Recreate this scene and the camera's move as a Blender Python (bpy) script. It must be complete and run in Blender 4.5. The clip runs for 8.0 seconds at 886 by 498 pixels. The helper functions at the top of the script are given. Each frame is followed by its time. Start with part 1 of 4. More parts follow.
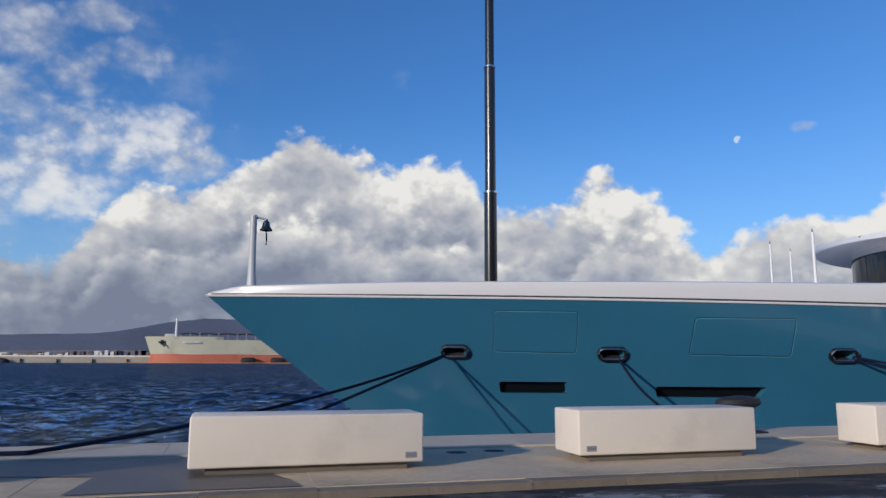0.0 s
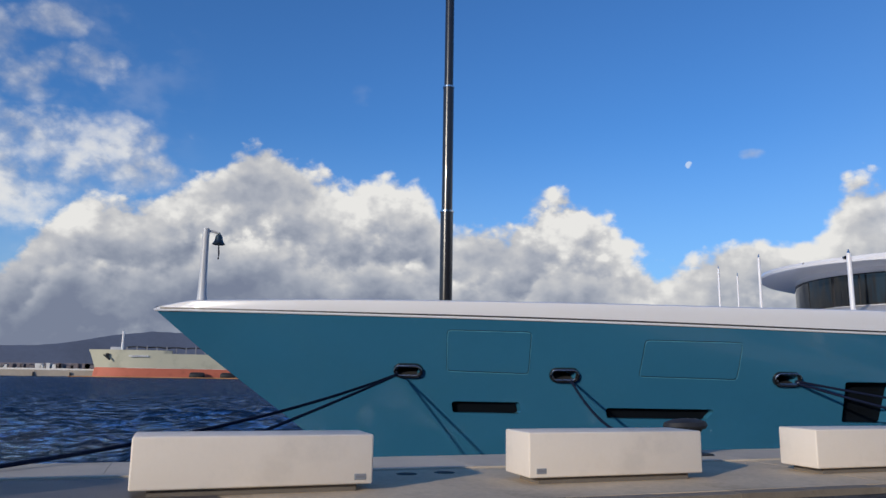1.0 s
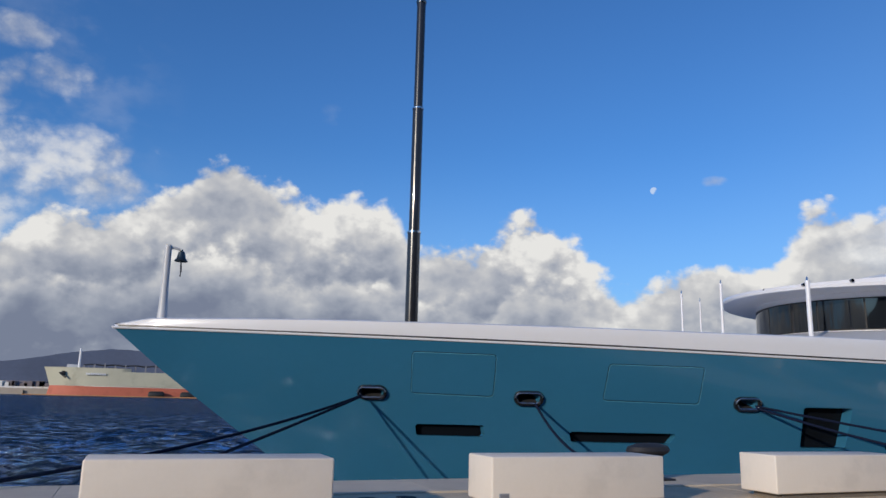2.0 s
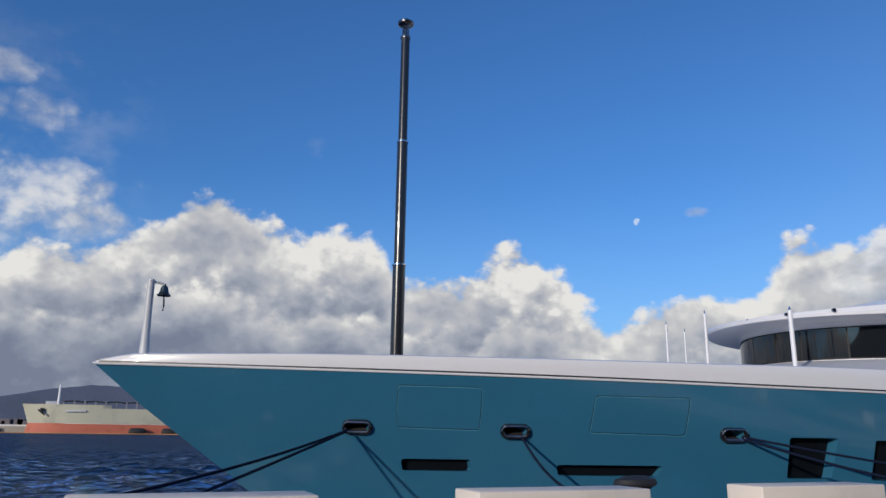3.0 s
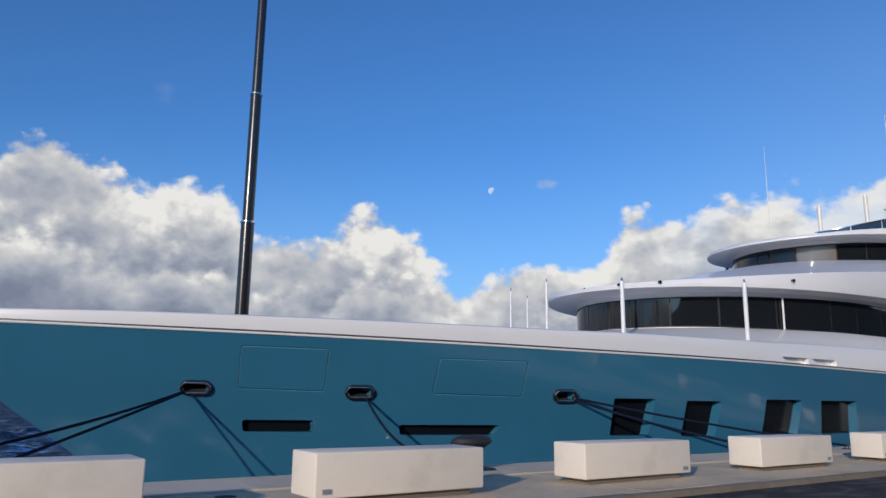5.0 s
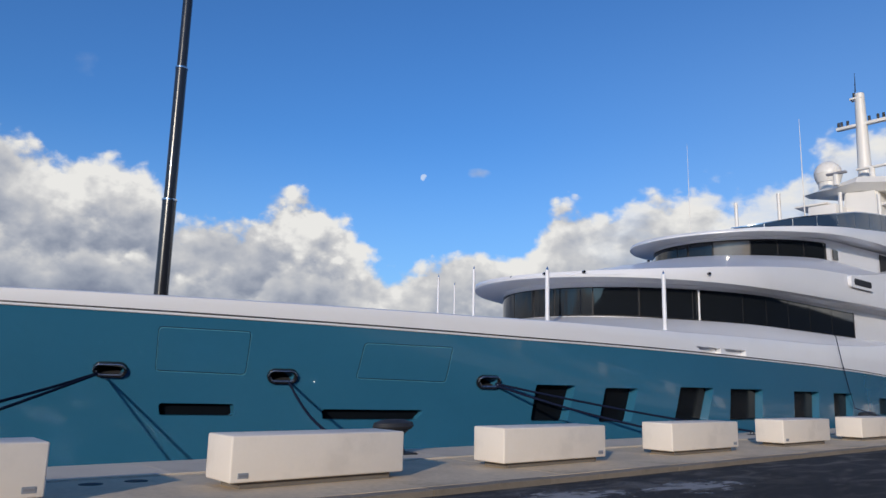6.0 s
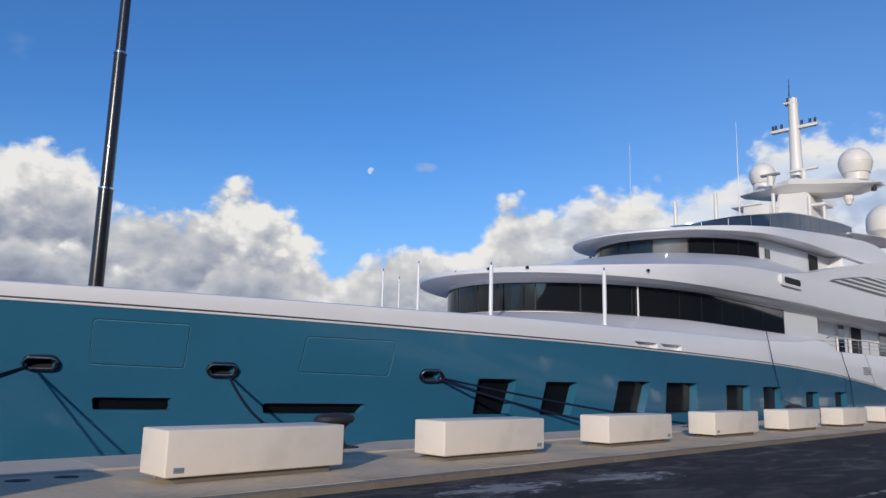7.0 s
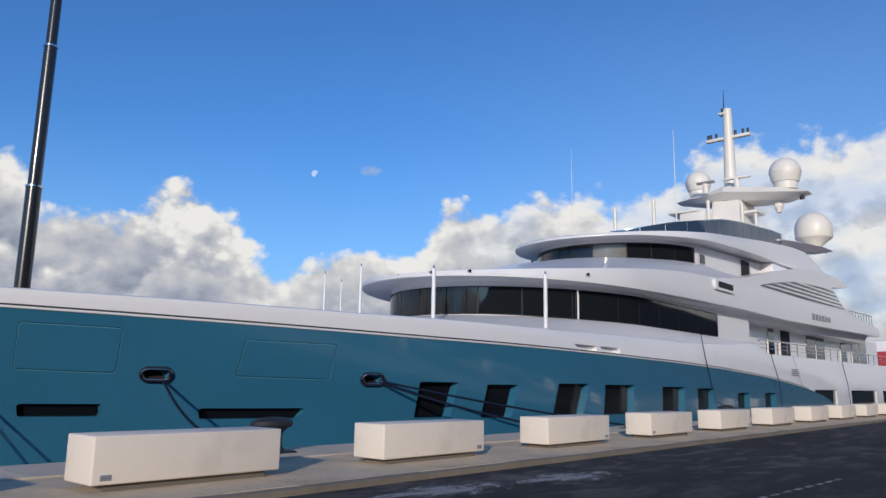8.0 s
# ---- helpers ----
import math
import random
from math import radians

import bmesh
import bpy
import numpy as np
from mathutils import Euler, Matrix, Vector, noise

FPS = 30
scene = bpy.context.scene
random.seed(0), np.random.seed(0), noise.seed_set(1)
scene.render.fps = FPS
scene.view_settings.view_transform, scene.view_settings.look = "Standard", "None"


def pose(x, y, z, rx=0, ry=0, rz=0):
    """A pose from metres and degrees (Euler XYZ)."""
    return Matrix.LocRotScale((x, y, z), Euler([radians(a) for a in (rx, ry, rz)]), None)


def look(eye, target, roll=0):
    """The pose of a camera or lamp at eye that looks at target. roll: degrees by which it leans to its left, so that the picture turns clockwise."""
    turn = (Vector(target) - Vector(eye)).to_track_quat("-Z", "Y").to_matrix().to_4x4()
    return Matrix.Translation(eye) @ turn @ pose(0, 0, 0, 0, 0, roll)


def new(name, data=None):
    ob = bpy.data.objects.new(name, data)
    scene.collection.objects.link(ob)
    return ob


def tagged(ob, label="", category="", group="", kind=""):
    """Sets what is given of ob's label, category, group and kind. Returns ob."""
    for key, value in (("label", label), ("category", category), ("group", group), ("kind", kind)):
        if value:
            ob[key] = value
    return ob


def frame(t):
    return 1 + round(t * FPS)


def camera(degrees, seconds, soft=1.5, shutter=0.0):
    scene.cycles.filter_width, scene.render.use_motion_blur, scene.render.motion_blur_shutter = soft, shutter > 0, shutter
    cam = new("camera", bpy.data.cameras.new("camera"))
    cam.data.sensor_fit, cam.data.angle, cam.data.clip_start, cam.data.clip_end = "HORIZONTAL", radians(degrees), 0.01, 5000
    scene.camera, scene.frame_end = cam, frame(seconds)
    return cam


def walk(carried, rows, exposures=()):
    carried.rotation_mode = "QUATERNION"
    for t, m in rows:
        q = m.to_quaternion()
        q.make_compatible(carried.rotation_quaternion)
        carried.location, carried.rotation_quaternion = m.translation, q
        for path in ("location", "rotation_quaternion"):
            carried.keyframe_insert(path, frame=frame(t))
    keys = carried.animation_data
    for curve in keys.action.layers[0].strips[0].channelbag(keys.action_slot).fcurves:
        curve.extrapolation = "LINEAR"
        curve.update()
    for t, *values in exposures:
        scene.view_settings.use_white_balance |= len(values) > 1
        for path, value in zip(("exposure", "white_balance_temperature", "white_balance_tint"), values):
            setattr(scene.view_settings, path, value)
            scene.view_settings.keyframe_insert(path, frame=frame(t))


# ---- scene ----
cam = camera(62.1, 8.0)
PATH = [
    (0, (-3.798, -7.713, 1.132), (-3.254, -5.812, 1.431), 0.2),
    (0.5, (-3.8, -7.718, 1.14), (-3.218, -5.832, 1.457), 0.8),
    (1, (-3.783, -7.713, 1.169), (-3.128, -5.855, 1.515), 0.9),
    (1.5, (-3.776, -7.711, 1.176), (-3.085, -5.872, 1.55), 0.9),
    (2, (-3.754, -7.677, 1.186), (-3.021, -5.861, 1.589), 1.4),
    (2.2, (-3.743, -7.676, 1.198), (-3.005, -5.868, 1.630), 1.2),
    (3.3, (-3.758, -7.711, 1.193), (-2.961, -5.944, 1.684), 0.7),
    (3.5, (-3.753, -7.72, 1.196), (-2.901, -5.973, 1.668), 0.8),
    (4, (-3.705, -7.702, 1.191), (-2.76, -5.993, 1.625), 1.3),
    (4.5, (-3.655, -7.711, 1.202), (-2.615, -6.053, 1.615), 1.1),
    (4.7, (-3.663, -7.715, 1.206), (-2.591, -6.076, 1.612), 0.9),
    (5.8, (-3.614, -7.743, 1.205), (-2.383, -6.209, 1.568), 1.2),
    (6, (-3.596, -7.744, 1.188), (-2.329, -6.24, 1.549), 1.3),
    (6.5, (-3.599, -7.782, 1.195), (-2.274, -6.325, 1.546), 1.2),
    (7, (-3.588, -7.803, 1.182), (-2.211, -6.395, 1.531), 1.3),
    (7.5, (-3.556, -7.8, 1.177), (-2.137, -6.437, 1.534), 1.2),
    (8, (-3.526, -7.815, 1.157), (-2.047, -6.518, 1.52), 0.9),
]
walk(cam, [(t, look(eye, target, roll)) for t, eye, target, roll in PATH], [(0.0, -0.06, 6300.0, 10.0), (2.0, -0.09, 6300.0, 10.0), (3.6, -0.12, 6300.0, 10.0), (4.6, -0.07, 6300.0, 10.0), (6.0, -0.05, 6300.0, 10.0), (8.0, -0.03, 6300.0, 10.0)])

# ---- world, sun ----
SUN_AZ, SUN_EL = -123.0, 15.5      # degrees from +y towards +x


def nodes_of(tree):
    tree.nodes.clear()

    def add(kind, **props):
        n = tree.nodes.new(kind)
        for k, v in props.items():
            if k == "op":
                n.operation = v
            elif k == "mode":
                n.blend_type = v
            elif k == "dtype":
                n.data_type = v
            elif k == "feature":
                n.feature = v
            elif k == "sky_type":
                n.sky_type = v
            elif k == "clamp":
                n.use_clamp = v
            elif k == "interp":
                n.interpolation_type = v
        return n

    def link(a, b):
        tree.links.new(a, b)

    def math_(op, a, b=0.0, c=None, clamp=False):
        n = add("ShaderNodeMath", op=op, clamp=clamp)
        for i, v in enumerate((a, b, c)):
            if v is None:
                continue
            if isinstance(v, (int, float)):
                n.inputs[i].default_value = v
            else:
                link(v, n.inputs[i])
        return n.outputs[0]

    def mix_(fac, a, b, mode="MIX"):
        n = add("ShaderNodeMix", dtype="RGBA", mode=mode)
        for sock, v in ((n.inputs[0], fac), (n.inputs[6], a), (n.inputs[7], b)):
            if isinstance(v, (int, float)):
                sock.default_value = v
            elif isinstance(v, tuple):
                sock.default_value = (*v, 1) if len(v) == 3 else v
            else:
                link(v, sock)
        return n.outputs[2]

    def smooth(v, a, b):
        n = add("ShaderNodeMapRange", interp="SMOOTHSTEP")
        link(v, n.inputs[0])
        n.inputs[1].default_value, n.inputs[2].default_value = a, b
        return n.outputs[0]

    def ramp(v, stops):
        n = add("ShaderNodeValToRGB")
        link(v, n.inputs[0])
        el = n.color_ramp.elements
        while len(el) < len(stops):
            el.new(0.5)
        for e, (p, c) in zip(el, stops):
            e.position = p
            e.color = (c, c, c, 1) if isinstance(c, (int, float)) else (*c, 1)
        return n.outputs[0]

    def noise_(vec, scale, detail=6.0, rough=0.55, distort=0.0):
        n = add("ShaderNodeTexNoise")
        if vec is not None:
            link(vec, n.inputs["Vector"])
        n.inputs["Scale"].default_value, n.inputs["Detail"].default_value = scale, detail
        n.inputs["Roughness"].default_value, n.inputs["Distortion"].default_value = rough, distort
        return n.outputs["Fac"]

    return add, link, math_, mix_, smooth, ramp, noise_


world = bpy.data.worlds.new("harbour_sky")
scene.world = world
world.use_nodes = True
add, link, M, MIX, SMOOTH, RAMP, NOISE = nodes_of(world.node_tree)
out = add("ShaderNodeOutputWorld")
back = add("ShaderNodeBackground")
link(back.outputs[0], out.inputs[0])
sky = add("ShaderNodeTexSky", sky_type="NISHITA")
sky.sun_disc = False
sky.sun_elevation, sky.sun_rotation = radians(SUN_EL), radians(SUN_AZ)
sky.air_density, sky.dust_density, sky.ozone_density = 1.0, 0.6, 2.5
tc = add("ShaderNodeTexCoord")
sep = add("ShaderNodeSeparateXYZ")
link(tc.outputs["Generated"], sep.inputs[0])
az = M("MULTIPLY", M("ARCTAN2", sep.outputs[0], sep.outputs[1]), 57.2958)
el = M("MULTIPLY", M("ARCSINE", sep.outputs[2]), 57.2958)


def plane_at(da, de, stretch=1.25):
    c = add("ShaderNodeCombineXYZ")
    link(M("ADD", az, da), c.inputs[0])
    link(M("MULTIPLY", M("ADD", el, de), stretch), c.inputs[1])
    return c.outputs[0]


def billow(vec, lumps, fine_gain):
    """Heaped cumulus lumps at several sizes, about -1 to 1."""
    total = M("MULTIPLY", M("SUBTRACT", NOISE(vec, 0.5, 9.0, 0.6), 0.5), fine_gain)
    for scale, weight in lumps:
        v = add("ShaderNodeTexVoronoi", feature="SMOOTH_F1")
        link(warped(vec, scale), v.inputs["Vector"])
        v.inputs["Scale"].default_value = scale
        v.inputs["Smoothness"].default_value = 0.5
        total = M("ADD", total, M("MULTIPLY", M("SUBTRACT", 0.42, v.outputs["Distance"]), weight * 2.0))
    return total


def warped(vec, scale):
    """The same place pushed about by noise, so that the lumps lose their cell shapes."""
    n = add("ShaderNodeTexNoise")
    link(vec, n.inputs["Vector"])
    n.inputs["Scale"].default_value, n.inputs["Detail"].default_value = scale * 1.7, 4.0
    sub = add("ShaderNodeVectorMath", op="SUBTRACT")
    link(n.outputs["Color"], sub.inputs[0])
    sub.inputs[1].default_value = (0.5, 0.5, 0.5)
    mul = add("ShaderNodeVectorMath", op="SCALE")
    link(sub.outputs[0], mul.inputs[0])
    mul.inputs["Scale"].default_value = 0.85 / scale
    plus = add("ShaderNodeVectorMath", op="ADD")
    link(vec, plus.inputs[0])
    link(mul.outputs[0], plus.inputs[1])
    return plus.outputs[0]


# height of the cloud bank's top, in degrees, round the horizon
BANK = [(-60, 7), (-19, 6.4), (-11.5, 7.2), (-9.4, 10.5), (-7.5, 12.9), (-4, 12.6), (0, 14.4), (5, 16.4), (9.4, 16.0), (11.8, 14.6), (14, 16.2),
        (17.5, 15.2), (19.6, 11.6), (25, 11.6), (27.5, 13.4), (30.5, 13.6), (32.8, 11.8), (34.2, 9.8), (35.8, 8.4),
        (39.5, 8.4), (43, 10.2), (46.8, 10.2), (49, 13.2), (53, 13.0), (60, 14.2), (66, 14.0), (69, 17.0), (81, 17.6), (120, 13)]
top = M("MULTIPLY", RAMP(M("DIVIDE", M("ADD", az, 60.0), 180.0), [((a + 60) / 180, h / 30) for a, h in BANK]), 30.0)
EDGE_LUMPS, BODY_LUMPS = ((0.16, 0.9), (0.42, 0.7), (1.05, 0.38)), ((0.16, 0.9), (0.42, 0.75), (1.05, 0.3))


def bank(crest, shift, reach, soft, base):
    """One row of heaped cloud under a crest: its cover, and how bright it is, from its lit crown to its grey foot."""
    lumps = billow(plane_at(*shift), EDGE_LUMPS, 2.0)
    shade = billow(plane_at(shift[0] - 0.8, shift[1] + 0.8), BODY_LUMPS, 1.0)
    deep = M("ADD", M("SUBTRACT", crest, el), M("MULTIPLY", lumps, 1.4))
    cover = SMOOTH(deep, -0.1, soft)
    glow = M("SUBTRACT", 0.95, M("MULTIPLY", SMOOTH(deep, 0.2, reach), base))
    glow = M("ADD", glow, M("MULTIPLY", M("SUBTRACT", lumps, shade), 0.27))
    return cover, glow, lumps


def wander(shift, scale, gain):
    return M("MULTIPLY", M("SUBTRACT", NOISE(plane_at(*shift, 0.25), scale, 3.0), 0.5), gain)


back_cover, back_glow, puff = bank(M("ADD", top, 0.9), (0.0, 0.0), 6.5, 1.3, 0.40)
mid_cover, mid_glow, _ = bank(M("ADD", M("MULTIPLY", top, 0.70), wander((61.0, 0.0), 0.09, 9.0)), (41.0, 23.0), 5.0, 1.9, 0.50)
low_cover, low_glow, _ = bank(M("ADD", M("MULTIPLY", top, 0.42), wander((17.0, 5.0), 0.08, 6.0)), (83.0, 57.0), 4.0, 3.4, 0.44)
# torn scraps above the bank, towards the bow
scrap_zone = M("MULTIPLY", SMOOTH(az, 2.0, -5.0), SMOOTH(el, 29.0, 22.0))
scrap = M("MULTIPLY", M("MULTIPLY", SMOOTH(M("ADD", NOISE(plane_at(22.0, 8.0, 1.7), 0.15, 8.0, 0.5), M("MULTIPLY", puff, 0.07)), 0.42, 0.62), scrap_zone), 0.92)


def small_puff(a, e, ra, re, amount):
    da, de = M("DIVIDE", M("SUBTRACT", az, a), ra * 1.45), M("DIVIDE", M("SUBTRACT", el, e), re * 1.45)
    d2 = M("ADD", M("MULTIPLY", da, da), M("MULTIPLY", de, de))
    return M("MULTIPLY", SMOOTH(M("ADD", d2, M("MULTIPLY", puff, -0.5)), 1.05, -0.1), amount)


scraps = M("MULTIPLY", scrap, 0.12)
for puff_at in ((43.0, 16.3, 0.8, 0.34, 0.55), (12.5, 21.5, 0.8, 1.0, 0.15), (-15.2, 21.7, 3.2, 1.8, 0.5), (-10.4, 23.7, 2.4, 1.0, 0.5), (-7.8, 21.1, 3.0, 1.4, 0.5),
                (-11.7, 19.4, 2.2, 1.6, 0.55), (-15.4, 17.6, 3.0, 2.0, 0.55), (-8.6, 15.9, 6.2, 2.2, 0.84), (-3.6, 14.2, 3.2, 1.6, 0.8), (-13.2, 12.6, 6.2, 2.5, 0.88), (-17.0, 11.0, 3.5, 2.0, 0.8)):
    scraps = M("MAXIMUM", scraps, small_puff(*puff_at))
mask_all = M("MAXIMUM", M("MAXIMUM", back_cover, scraps), M("MAXIMUM", mid_cover, low_cover))


def blend(fac, u, v):
    return M("ADD", M("MULTIPLY", u, M("SUBTRACT", 1.0, fac)), M("MULTIPLY", v, fac))


light = blend(low_cover, blend(mid_cover, M("MAXIMUM", back_glow, M("MULTIPLY", scraps, M("ADD", 0.56, M("MULTIPLY", puff, 0.34)))), mid_glow), M("SUBTRACT", low_glow, 0.08))
# the bank lies in its own shade low down towards the bow, and thins to bright haze aft
light = M("SUBTRACT", light, M("MULTIPLY", M("MULTIPLY", SMOOTH(el, 10.5, 3.5), SMOOTH(az, 40.0, 4.0)), 0.46))
# broad grey bellies and brighter heads
light = M("ADD", light, M("MULTIPLY", M("SUBTRACT", NOISE(plane_at(9.0, 31.0), 0.13, 4.0), 0.52), 0.9))
light = M("SUBTRACT", M("ADD", light, M("MULTIPLY", SMOOTH(az, 44.0, 68.0), 0.32)), 0.07)
# sunlit heads that stand out of the bank
for head_a, head_e, head_ra, head_re, gain in ((3.0, 9.6, 3.6, 2.6, 0.26), (15.0, 13.0, 3.4, 2.6, 0.22), (29.0, 11.6, 3.0, 1.9, 0.30), (33.6, 9.4, 2.2, 1.6, 0.22), (-9.0, 10.6, 2.8, 1.2, 0.25)):
    light = M("ADD", light, small_puff(head_a, head_e, head_ra, head_re, gain))
tone = RAMP(light, [(0.0, (0.20, 0.23, 0.31)), (0.28, (0.29, 0.32, 0.39)), (0.52, (0.42, 0.44, 0.49)), (0.78, (0.60, 0.595, 0.595)), (1.0, (0.86, 0.835, 0.785))])
SKY_GAIN = 0.090
clear = MIX(1.0, sky.outputs[0], (SKY_GAIN * 0.62, SKY_GAIN * 1.12, SKY_GAIN * 1.72), "MULTIPLY")
haze = M("MULTIPLY", SMOOTH(el, 20.0, 0.0), 0.45)
clear = MIX(M("ADD", haze, M("MULTIPLY", M("MULTIPLY", SMOOTH(az, 38.0, 76.0), SMOOTH(el, 36.0, 8.0)), 0.26)), clear, (0.38, 0.57, 0.82))
mask_all = M("MULTIPLY", mask_all, M("SUBTRACT", 1.0, M("MULTIPLY", M("MULTIPLY", SMOOTH(az, 48.0, 62.0), SMOOTH(NOISE(plane_at(3.0, 7.0, 2.2), 0.12, 6.0), 0.40, 0.62)), 0.35)))
whole = MIX(mask_all, clear, tone)
# the day moon, three quarters full
da, de = M("MULTIPLY", M("SUBTRACT", az, 38.45), 0.96), M("SUBTRACT", el, 15.9)
disc = SMOOTH(M("SQRT", M("ADD", M("MULTIPLY", da, da), M("MULTIPLY", de, de))), 0.30, 0.22)
bite = SMOOTH(M("ADD", da, M("MULTIPLY", de, -0.6)), 0.22, 0.02)
whole = MIX(M("MULTIPLY", M("MULTIPLY", disc, bite), 0.6), whole, (0.80, 0.86, 0.92))
link(whole, back.inputs[0])
back.inputs[1].default_value = 1.0

sun = new("sun", bpy.data.lights.new("sun", "SUN"))
sun.data.energy, sun.data.angle, sun.data.color = 3.1, radians(0.9), (1.0, 0.85, 0.67)
ca, sa, ce, se = math.cos(radians(SUN_AZ)), math.sin(radians(SUN_AZ)), math.cos(radians(SUN_EL)), math.sin(radians(SUN_EL))
sun.matrix_world = look((sa * ce * 50, ca * ce * 50, se * 50), (0, 0, 0))

# ---- materials ----


def material(name, color, rough=0.5, metal=0.0, vary=0.12, scale=3.0, bump=0.0, bump_scale=60.0, coat=0.0, stain=0.0, stain_scale=0.5, spec=0.5, stretch=(1, 1, 1), random=0.0):
    """A painted or mineral surface: two scales of tone, fine relief, uneven gloss."""
    m = bpy.data.materials.new(name)
    m.use_nodes = True
    add, link, M, MIX, SMOOTH, RAMP, NOISE = nodes_of(m.node_tree)
    out = add("ShaderNodeOutputMaterial")
    b = add("ShaderNodeBsdfPrincipled")
    link(b.outputs[0], out.inputs[0])
    tc = add("ShaderNodeTexCoord")
    mp = add("ShaderNodeMapping")
    link(tc.outputs["Object"], mp.inputs[0])
    mp.inputs["Scale"].default_value = stretch
    v = mp.outputs[0]
    n1, n2 = NOISE(v, scale, 5.0), NOISE(v, scale * 14, 3.0)
    tone = M("ADD", M("MULTIPLY", M("SUBTRACT", n1, 0.5), vary * 2), M("MULTIPLY", M("SUBTRACT", n2, 0.5), vary))
    if random:
        info = add("ShaderNodeObjectInfo")
        tone = M("ADD", tone, M("MULTIPLY", M("SUBTRACT", info.outputs["Random"], 0.5), random))
    if stain:
        tone = M("SUBTRACT", tone, M("MULTIPLY", SMOOTH(NOISE(v, stain_scale, 7.0, 0.62), 0.52, 0.70), stain))
    hsv = add("ShaderNodeHueSaturation")
    hsv.inputs["Color"].default_value = (*color, 1)
    link(M("ADD", tone, 1.0), hsv.inputs["Value"])
    link(hsv.outputs[0], b.inputs["Base Color"])
    link(M("ADD", M("MULTIPLY", M("SUBTRACT", n1, 0.5), 0.25 * rough), rough, clamp=True), b.inputs["Roughness"])
    b.inputs["Metallic"].default_value = metal
    b.inputs["Specular IOR Level"].default_value = spec
    b.inputs["Coat Weight"].default_value = coat
    b.inputs["Coat Roughness"].default_value = 0.06
    if bump:
        bp = add("ShaderNodeBump")
        bp.inputs["Strength"].default_value = 1.0
        bp.inputs["Distance"].default_value = bump
        link(M("ADD", NOISE(v, bump_scale, 4.0), M("MULTIPLY", n1, 0.8)), bp.inputs["Height"])
        link(bp.outputs[0], b.inputs["Normal"])
    return m


def water_material():
    m = bpy.data.materials.new("harbour_water")
    m.use_nodes = True
    add, link, M, MIX, SMOOTH, RAMP, NOISE = nodes_of(m.node_tree)
    out = add("ShaderNodeOutputMaterial")
    body, sheen, both = add("ShaderNodeBsdfDiffuse"), add("ShaderNodeBsdfGlossy"), add("ShaderNodeMixShader")
    link(body.outputs[0], both.inputs[1])
    link(sheen.outputs[0], both.inputs[2])
    link(both.outputs[0], out.inputs[0])
    tc = add("ShaderNodeTexCoord")
    mp = add("ShaderNodeMapping")
    link(tc.outputs["Object"], mp.inputs[0])
    mp.inputs["Scale"].default_value = (0.42, 1.15, 1)
    v = mp.outputs[0]
    swell, chop, ripple = NOISE(v, 0.6, 3.0), NOISE(v, 2.2, 7.0, 0.72), NOISE(v, 9.0, 4.0)
    # light flecks on the chop are painted into body colour and gloss weight
    link(MIX(SMOOTH(chop, 0.45, 0.72), (0.007, 0.016, 0.036), (0.026, 0.050, 0.092)), body.inputs["Color"])
    sheen.inputs["Roughness"].default_value = 0.12
    link(M("ADD", M("MULTIPLY", SMOOTH(M("ADD", M("MULTIPLY", chop, 0.8), M("MULTIPLY", ripple, 0.2)), 0.45, 0.62), 0.58), 0.06), both.inputs[0])
    sheen.inputs["Color"].default_value = (0.58, 0.76, 1.0, 1)
    bp = add("ShaderNodeBump")
    bp.inputs["Distance"].default_value = 0.9
    h = M("ADD", M("MULTIPLY", swell, 0.6), M("ADD", M("MULTIPLY", chop, 0.55), M("MULTIPLY", ripple, 0.06)))
    link(h, bp.inputs["Height"])
    link(bp.outputs[0], body.inputs["Normal"])
    link(bp.outputs[0], sheen.inputs["Normal"])
    return m


def road_material():
    """Old asphalt: dark binder worn to pale streaks along the traffic, with stone grain."""
    m = bpy.data.materials.new("worn_asphalt")
    m.use_nodes = True
    add, link, M, MIX, SMOOTH, RAMP, NOISE = nodes_of(m.node_tree)
    out = add("ShaderNodeOutputMaterial")
    b = add("ShaderNodeBsdfPrincipled")
    link(b.outputs[0], out.inputs[0])
    tc = add("ShaderNodeTexCoord")
    mp = add("ShaderNodeMapping")
    link(tc.outputs["Object"], mp.inputs[0])
    mp.inputs["Scale"].default_value = (0.38, 1.0, 1.0)
    v, raw = mp.outputs[0], tc.outputs["Object"]
    worn = SMOOTH(NOISE(v, 2.0, 10.0, 0.72, 0.6), 0.46, 0.64)
    patch = SMOOTH(NOISE(v, 0.32, 5.0), 0.42, 0.62)
    grain = NOISE(raw, 38.0, 4.0, 0.75)
    tone = MIX(M("MULTIPLY", worn, M("ADD", 0.35, M("MULTIPLY", patch, 0.65))), (0.024, 0.023, 0.023), (0.125, 0.114, 0.102))
    tone = MIX(M("MULTIPLY", SMOOTH(grain, 0.55, 0.70), 0.42), tone, (0.17, 0.16, 0.15))
    link(tone, b.inputs["Base Color"])
    link(M("SUBTRACT", 0.92, M("MULTIPLY", patch, 0.14)), b.inputs["Roughness"])
    b.inputs["Specular IOR Level"].default_value = 0.25
    bp = add("ShaderNodeBump")
    bp.inputs["Distance"].default_value = 0.012
    link(M("ADD", NOISE(raw, 45.0, 4.0), worn), bp.inputs["Height"])
    link(bp.outputs[0], b.inputs["Normal"])
    return m


